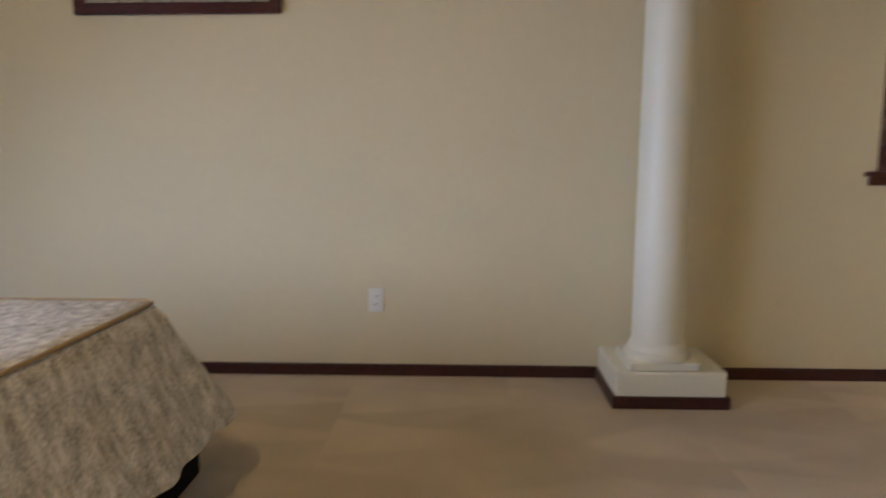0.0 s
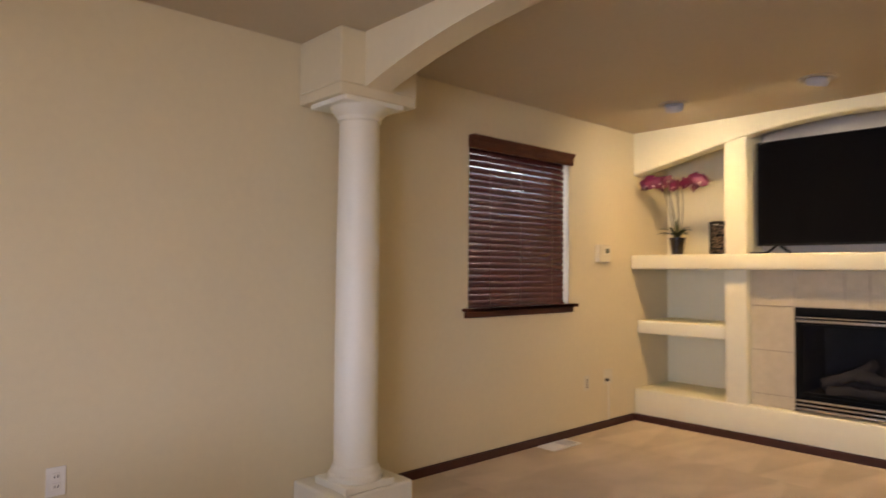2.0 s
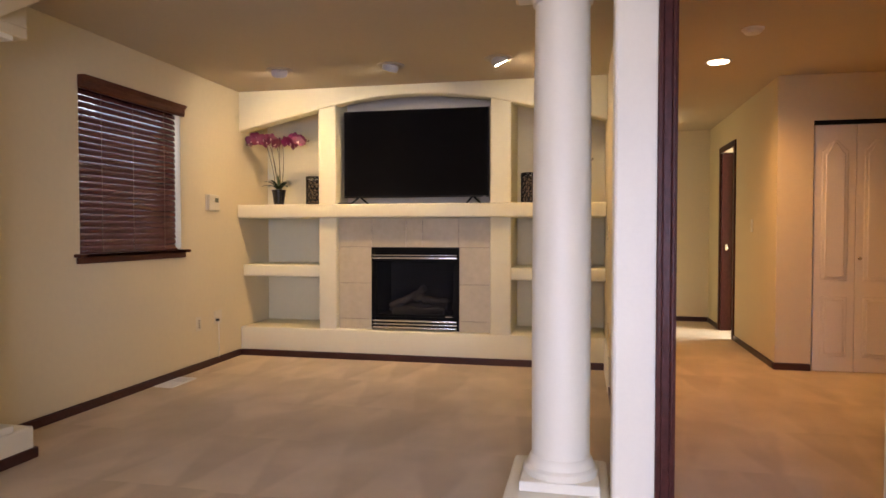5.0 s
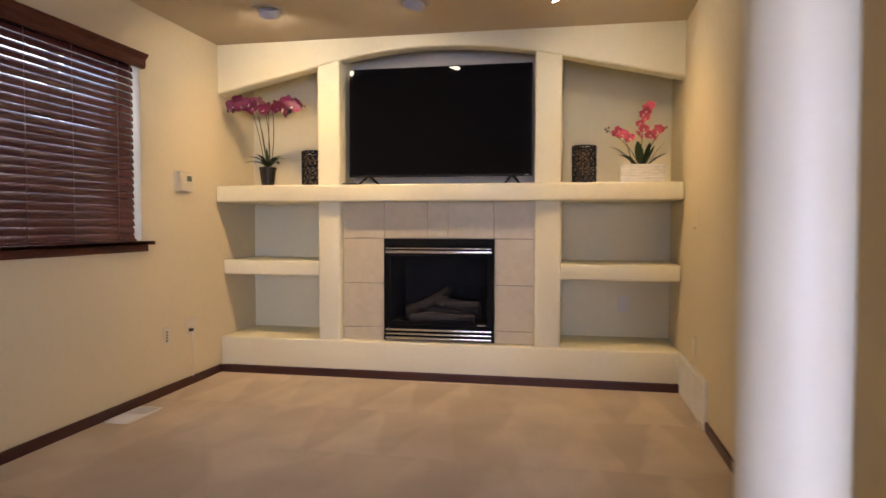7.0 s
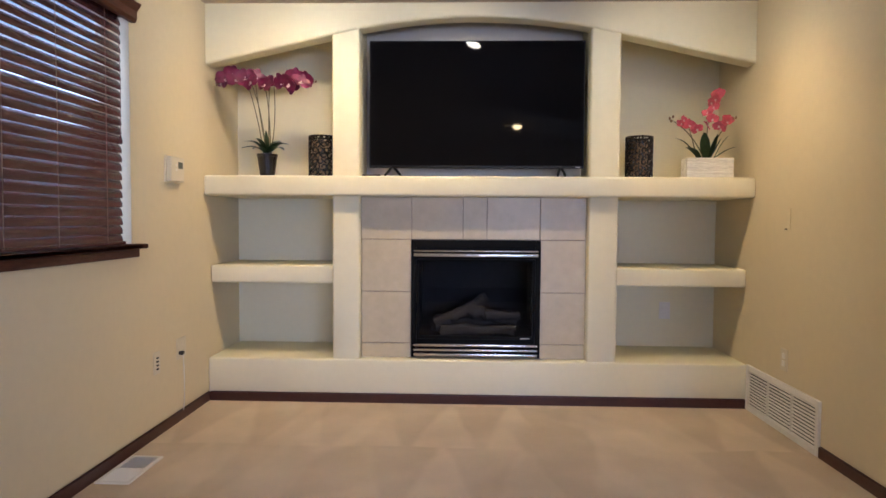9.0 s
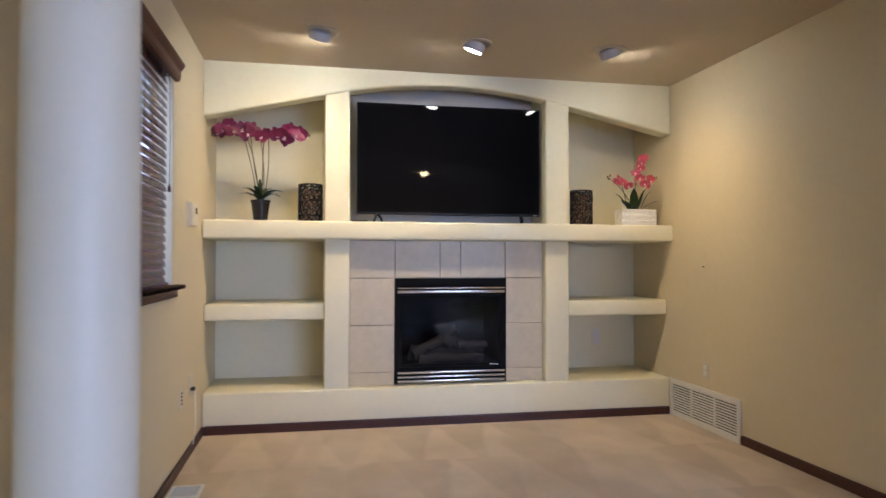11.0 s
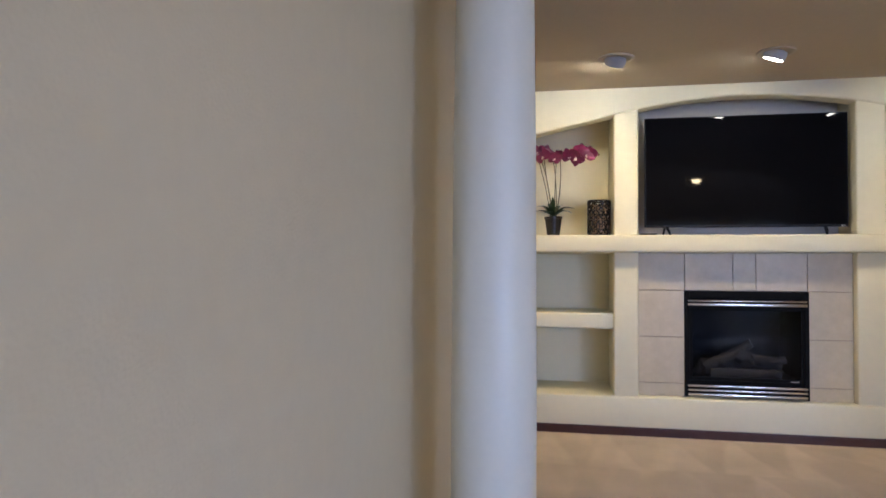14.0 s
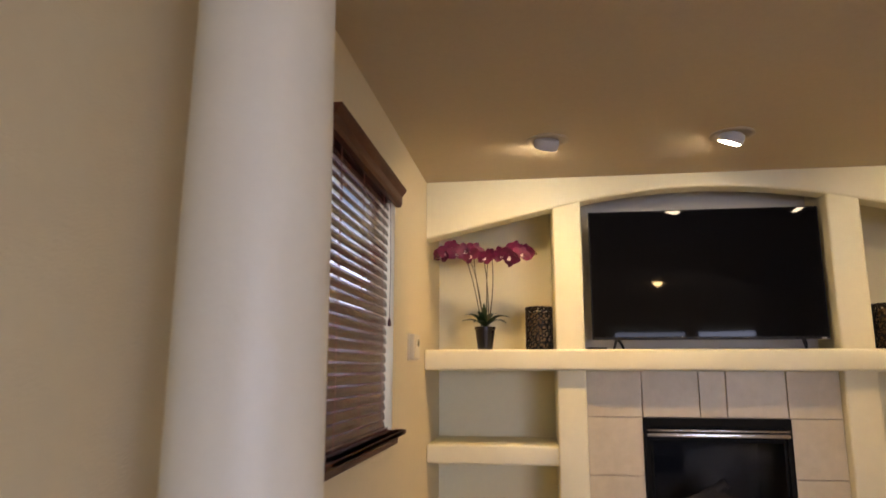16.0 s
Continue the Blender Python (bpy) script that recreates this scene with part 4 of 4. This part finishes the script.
part("jamb", boxed(4.62, 4.745, 1.86, 1.88, 0, 2.035), M_DARKWOOD, hd)
part("strike_plate", boxed(4.66, 4.69, 2.495, 2.50, 0.93, 1.0, 0.002), M_CHROME, hd, "chrome strike plate")

dl = part("leaf", boxed(4.750, 5.40, 2.455, 2.490, 0.02, 2.03, 0.003), M_DARKWOOD, hd, "dark stained door standing open into the side room")
part("knob", ring(bmesh.new(), (0, 0, 0), [(0.012, 0), (0.011, 0.03), (0.026, 0.042), (0.028, 0.056), (0.016, 0.068)], 20), M_CHROME, dl, "metal knob", smooth=True).matrix_basis = pose(5.33, 2.455, 0.96, 90, 0, 0)

# closet
M_DOORWHITE = material("white_door_paint", (0.78, 0.74, 0.66), 0.45, vary=0.02, bump=0.05, bump_scale=60)
closet = thing("bifold_door", (5.22, 0.36, 0), "white bifold closet door with arched raised panels, shut", "closet door")
part("track", boxed(4.892, 5.528, 0.334, 0.38, 2.008, 2.04), M_BLACK, closet, "dark track")


def leaf_door(x0, x1):
    lf = part("leaf", boxed(x0, x1, 0.345, 0.375, 0.012, 2.005, 0.003), M_DOORWHITE, closet)
    mx, hw = (x0 + x1) / 2, (x1 - x0) / 2 - 0.055
    for z0, z1, arched in ((0.13, 0.62, False), (0.75, 1.80, True)):
        for inset, y in ((0.0, 0.337), (0.026, 0.328)):
            out = [(mx - hw + inset, z0 + inset), (mx + hw - inset, z0 + inset)]
            if arched:
                for i in range(13):
                    u = 1 - 2 * i / 12
                    out.append((mx + u * (hw - inset), z1 - inset + 0.085 * (0.5 + 0.5 * math.cos(math.pi * u)) - 0.0))
            else:
                out += [(mx + hw - inset, z1 - inset), (mx - hw + inset, z1 - inset)]
            bm = extrude_y(bmesh.new(), out, y, 0.3455)
            bmesh.ops.bevel(bm, geom=[e for e in bm.edges if all(abs(v.co.y - y) < 1e-5 for v in e.verts)], offset=0.006, segments=1, affect="EDGES")
            part("raised_panel", bm, M_DOORWHITE, lf)
    return lf


leaf_door(4.900, 5.206)
right_leaf = leaf_door(5.210, 5.520)
part("knob", ring(bmesh.new(), (0, 0, 0), [(0.008, 0), (0.007, 0.012), (0.014, 0.018), (0.016, 0.026), (0.010, 0.034)], 20), M_CHROME, right_leaf, "small metal knob", smooth=True).matrix_basis = pose(5.235, 0.345, 0.93, 90, 0, 0)

hg = thing("wall_air_grille", (4.1, 3.25, 2.2), "grey wall air grille below the hall ceiling", "air grille")
part("frame", boxed(3.99, 4.21, 3.243, 3.25, 2.07, 2.34, 0.002), M_WHITE, hg)
for i in range(12):
    part("slat", boxed(4.01, 4.19, 3.236, 3.243, 2.09 + 0.0195 * i, 2.10 + 0.0195 * i), material("grey_slat", (0.30, 0.29, 0.25), 0.6) if i == 0 else bpy.data.materials["grey_slat"], hg)
hl = thing("recessed_downlight", (4.05, -0.25, CEIL), "round recessed ceiling downlight, lit", "ceiling light")
part("trim_ring", ring(bmesh.new(), (4.05, -0.25, CEIL - 0.006), [(0.095, 0.006), (0.098, 0.002), (0.092, 0), (0.078, 0.001), (0.076, 0.005)], 40), M_CAN, hl, smooth=True)
part("bulb", ring(bmesh.new(), (4.05, -0.25, CEIL - 0.008), [(0.074, 0), (0.074, 0.003)], 40), glow("downlight_glow", (1.0, 0.82, 0.5), 14), hl, "glowing warm lens")
sd = thing("smoke_detector", (4.10, -1.05, CEIL), "round white smoke detector on the hall ceiling", "smoke detector")
part("base", ring(bmesh.new(), (4.10, -1.05, CEIL - 0.012), [(0.06, 0), (0.066, 0.003), (0.066, 0.012)], 32), M_WHITE, sd, smooth=True)
part("cap", ring(bmesh.new(), (4.10, -1.05, CEIL - 0.035), [(0.02, 0), (0.045, 0.003), (0.052, 0.012), (0.054, 0.023)], 32), M_WHITE, sd, smooth=True)
hv = thing("light_switch", (4.62, 1.12, 1.2), "white light switch on the hall wall", "light switch")
part("cover_plate", boxed(4.614, 4.62, 1.085, 1.155, 1.14, 1.26, 0.002), M_WHITEP, hv)
part("toggle", boxed(4.606, 4.614, 1.113, 1.127, 1.19, 1.215, 0.002), M_WHITEP, hv)

# ---- front room ----
fl = thing("recessed_downlight", (DLX, DLY, CEIL), "round recessed ceiling downlight over the front room, lit", "ceiling light")
part("trim_ring", ring(bmesh.new(), (DLX, DLY, CEIL - 0.006), [(0.095, 0.006), (0.098, 0.002), (0.092, 0), (0.078, 0.001), (0.076, 0.005)], 40), M_CAN, fl, smooth=True)
part("bulb", ring(bmesh.new(), (DLX, DLY, CEIL - 0.008), [(0.012, -0.046), (0.034, -0.040), (0.050, -0.026), (0.058, -0.008), (0.060, 0.003)], 40), glow("front_glow", (1.0, 0.70, 0.32), 260), fl, "glowing warm flood bulb", smooth=True)

# bed
M_SPREAD = wood("woven_bedspread", (0.16, 0.13, 0.10), (0.74, 0.71, 0.67), 0.95, "Z")
M_SPREAD.node_tree.nodes["Principled BSDF"].inputs["Specular IOR Level"].default_value = 0.1
bed = thing("bed", (1.75, -5.8, 0), "bed with a grey woven bedspread over a black frame", "bed")
BX0, BX1, BYS, BYN = 1.13, 2.40, -6.75, -4.785
bm = bmesh.new()
R0 = 0.05
prof = [(0.02, -0.04, 0.672), (0.35, -0.04, 0.674), (0.7, -0.04, 0.673), (0.9, -0.04, 0.671), (1, -0.045, 0.668), (1, -0.012, 0.664), (1, 0.012, 0.65), (1, 0.034, 0.61), (1, 0.062, 0.53), (1, 0.105, 0.43), (1, 0.150, 0.33), (1, 0.190, 0.235), (1, 0.186, 0.235), (1, 0.143, 0.33)]
HX, HY = (BX1 - BX0) / 2 - R0, (BYN - BYS) / 2 - R0
rim = []                                               # round the mattress: point of the core and outward direction
for cx, cy, a0, x1, y1 in ((HX, HY, 0, -HX, HY), (-HX, HY, 90, -HX, -HY), (-HX, -HY, 180, HX, -HY), (HX, -HY, 270, HX, HY)):
    for i in range(10):
        a = radians(a0 + 10 * i)
        rim.append((cx, cy, math.cos(a), math.sin(a)))
    for i in range(1, 36):
        a = radians(a0 + 90)
        rim.append((cx + (x1 - cx) * i / 36, cy + (y1 - cy) * i / 36, math.cos(a), math.sin(a)))
n = len(rim)
rows = []
for f, o0, z in prof:
    row = []
    low = max(0, (0.62 - z) / 0.35)
    for i, (cx, cy, ux, uy) in enumerate(rim):
        q = Vector((cx + 0.2 * ux, cy + 0.2 * uy, 0))
        fold = low * (0.022 * noise.noise(q * 7) + 0.012 * math.sin(i * 0.9 + 3 * noise.noise(q * 3)))
        o = o0 * (1 + 0.4 * abs(2 * ux * uy) * (o0 > 0.03))
        x = (BX0 + BX1) / 2 + f * cx + ux * (R0 + o + fold)
        y = (BYS + BYN) / 2 + f * cy + uy * (R0 + o + fold)
        row.append(bm.verts.new((x, y, z + 0.02 * noise.noise(q * 2.2) * (z < 0.5) + 0.006 * noise.noise(Vector((x * 5, y * 5, 0))))))
    rows.append(row)
for a, b in zip(rows, rows[1:]):
    for i in range(n):
        bm.faces.new((a[i], a[(i + 1) % n], b[(i + 1) % n], b[i]))
bm.faces.new(rows[0][::-1])
spread = tagged(part("bedspread", bm, M_SPREAD, smooth=True), "grey and white woven bedspread draped over the bed", "bedspread")
spread.scale.z = 0.955
edge = [((BX0 + BX1) / 2 + cx + ux * (R0 + 0.006), (BYS + BYN) / 2 + cy + uy * (R0 + 0.006), 0.632) for cx, cy, ux, uy in rim]
part("piping", tube(bmesh.new(), edge + edge[:1], 0.006, sides=6), material("tan_piping", (0.36, 0.25, 0.13), 0.9, vary=0.2, fine=150), spread, "tan piping along the top edge", smooth=True)
part("mattress", boxed(BX0 + 0.02, BX1 - 0.02, BYS + 0.02, BYN - 0.02, 0.38, 0.615, 0.04, 3), M_WHITEP, bed)
part("bed_frame", boxed(BX0 - 0.08, BX1 + 0.02, BYS - 0.02, BYN + 0.08, 0.03, 0.36, 0.01), M_BLACK, bed)
for x in (BX0 + 0.03, BX1 - 0.03):
    for y in (BYS + 0.04, BYN - 0.04):
        part("leg", ring(bmesh.new(), (x, y, 0), [(0.025, 0), (0.03, 0.01), (0.035, 0.2)], 16), M_BLACK, bed, smooth=True)

# picture on the west wall
pic = thing("framed_picture", (0, -5.05, 1.71), "framed painting of red blossoms on grey boards in a dark frame", "picture")
PY0, PY1, PZ0, PZ1 = -5.62, -4.668, 1.713, 2.17
bm = bmesh.new()
for a in ((PY0, PY0 + 0.050, PZ0, PZ1), (PY1 - 0.050, PY1, PZ0, PZ1), (PY0 + 0.050, PY1 - 0.050, PZ0, PZ0 + 0.050), (PY0 + 0.050, PY1 - 0.050, PZ1 - 0.050, PZ1)):
    box(bm, 0.0, 0.032, *a, 0.004)
part("frame", bm, M_DARKWOOD, pic)
M_CANVAS = material("painted_boards", (0.28, 0.24, 0.18), 0.7, vary=0.4, scale=6, fine=70, tint=(0.42, 0.38, 0.30))
M_RED = material("painted_red", (0.26, 0.02, 0.025), 0.7, vary=0.5, fine=60)
cv = part("canvas", boxed(0.002, 0.016, PY0 + 0.03, PY1 - 0.03, PZ0 + 0.03, PZ1 - 0.03), M_CANVAS, pic)
rnd = random.Random(3)
for k in range(6):
    y = PY1 - 0.12 - 0.125 * k
    part("board_joint", boxed(0.0162, 0.0172, y - 0.003, y + 0.003, PZ0 + 0.036, PZ1 - 0.036), M_SLOT, cv)
for k in range(34):
    y, z = rnd.uniform(PY0 + 0.09, PY1 - 0.09), PZ0 + 0.085 + abs(rnd.gauss(0, 0.11))
    if z > PZ1 - 0.09:
        continue
    bm = bmesh.new()
    r = rnd.uniform(0.025, 0.045)
    c = bm.verts.new((0.019, y, z))
    rim = [bm.verts.new((0.0175 + 0.0008 * (k % 3), y + r * rnd.uniform(0.75, 1.15) * math.cos(2 * math.pi * i / 14), z + r * rnd.uniform(0.75, 1.15) * math.sin(2 * math.pi * i / 14))) for i in range(14)]
    for i in range(14):
        bm.faces.new((c, rim[i], rim[(i + 1) % 14]))
    part("painted_blossom", bm, M_RED, cv)
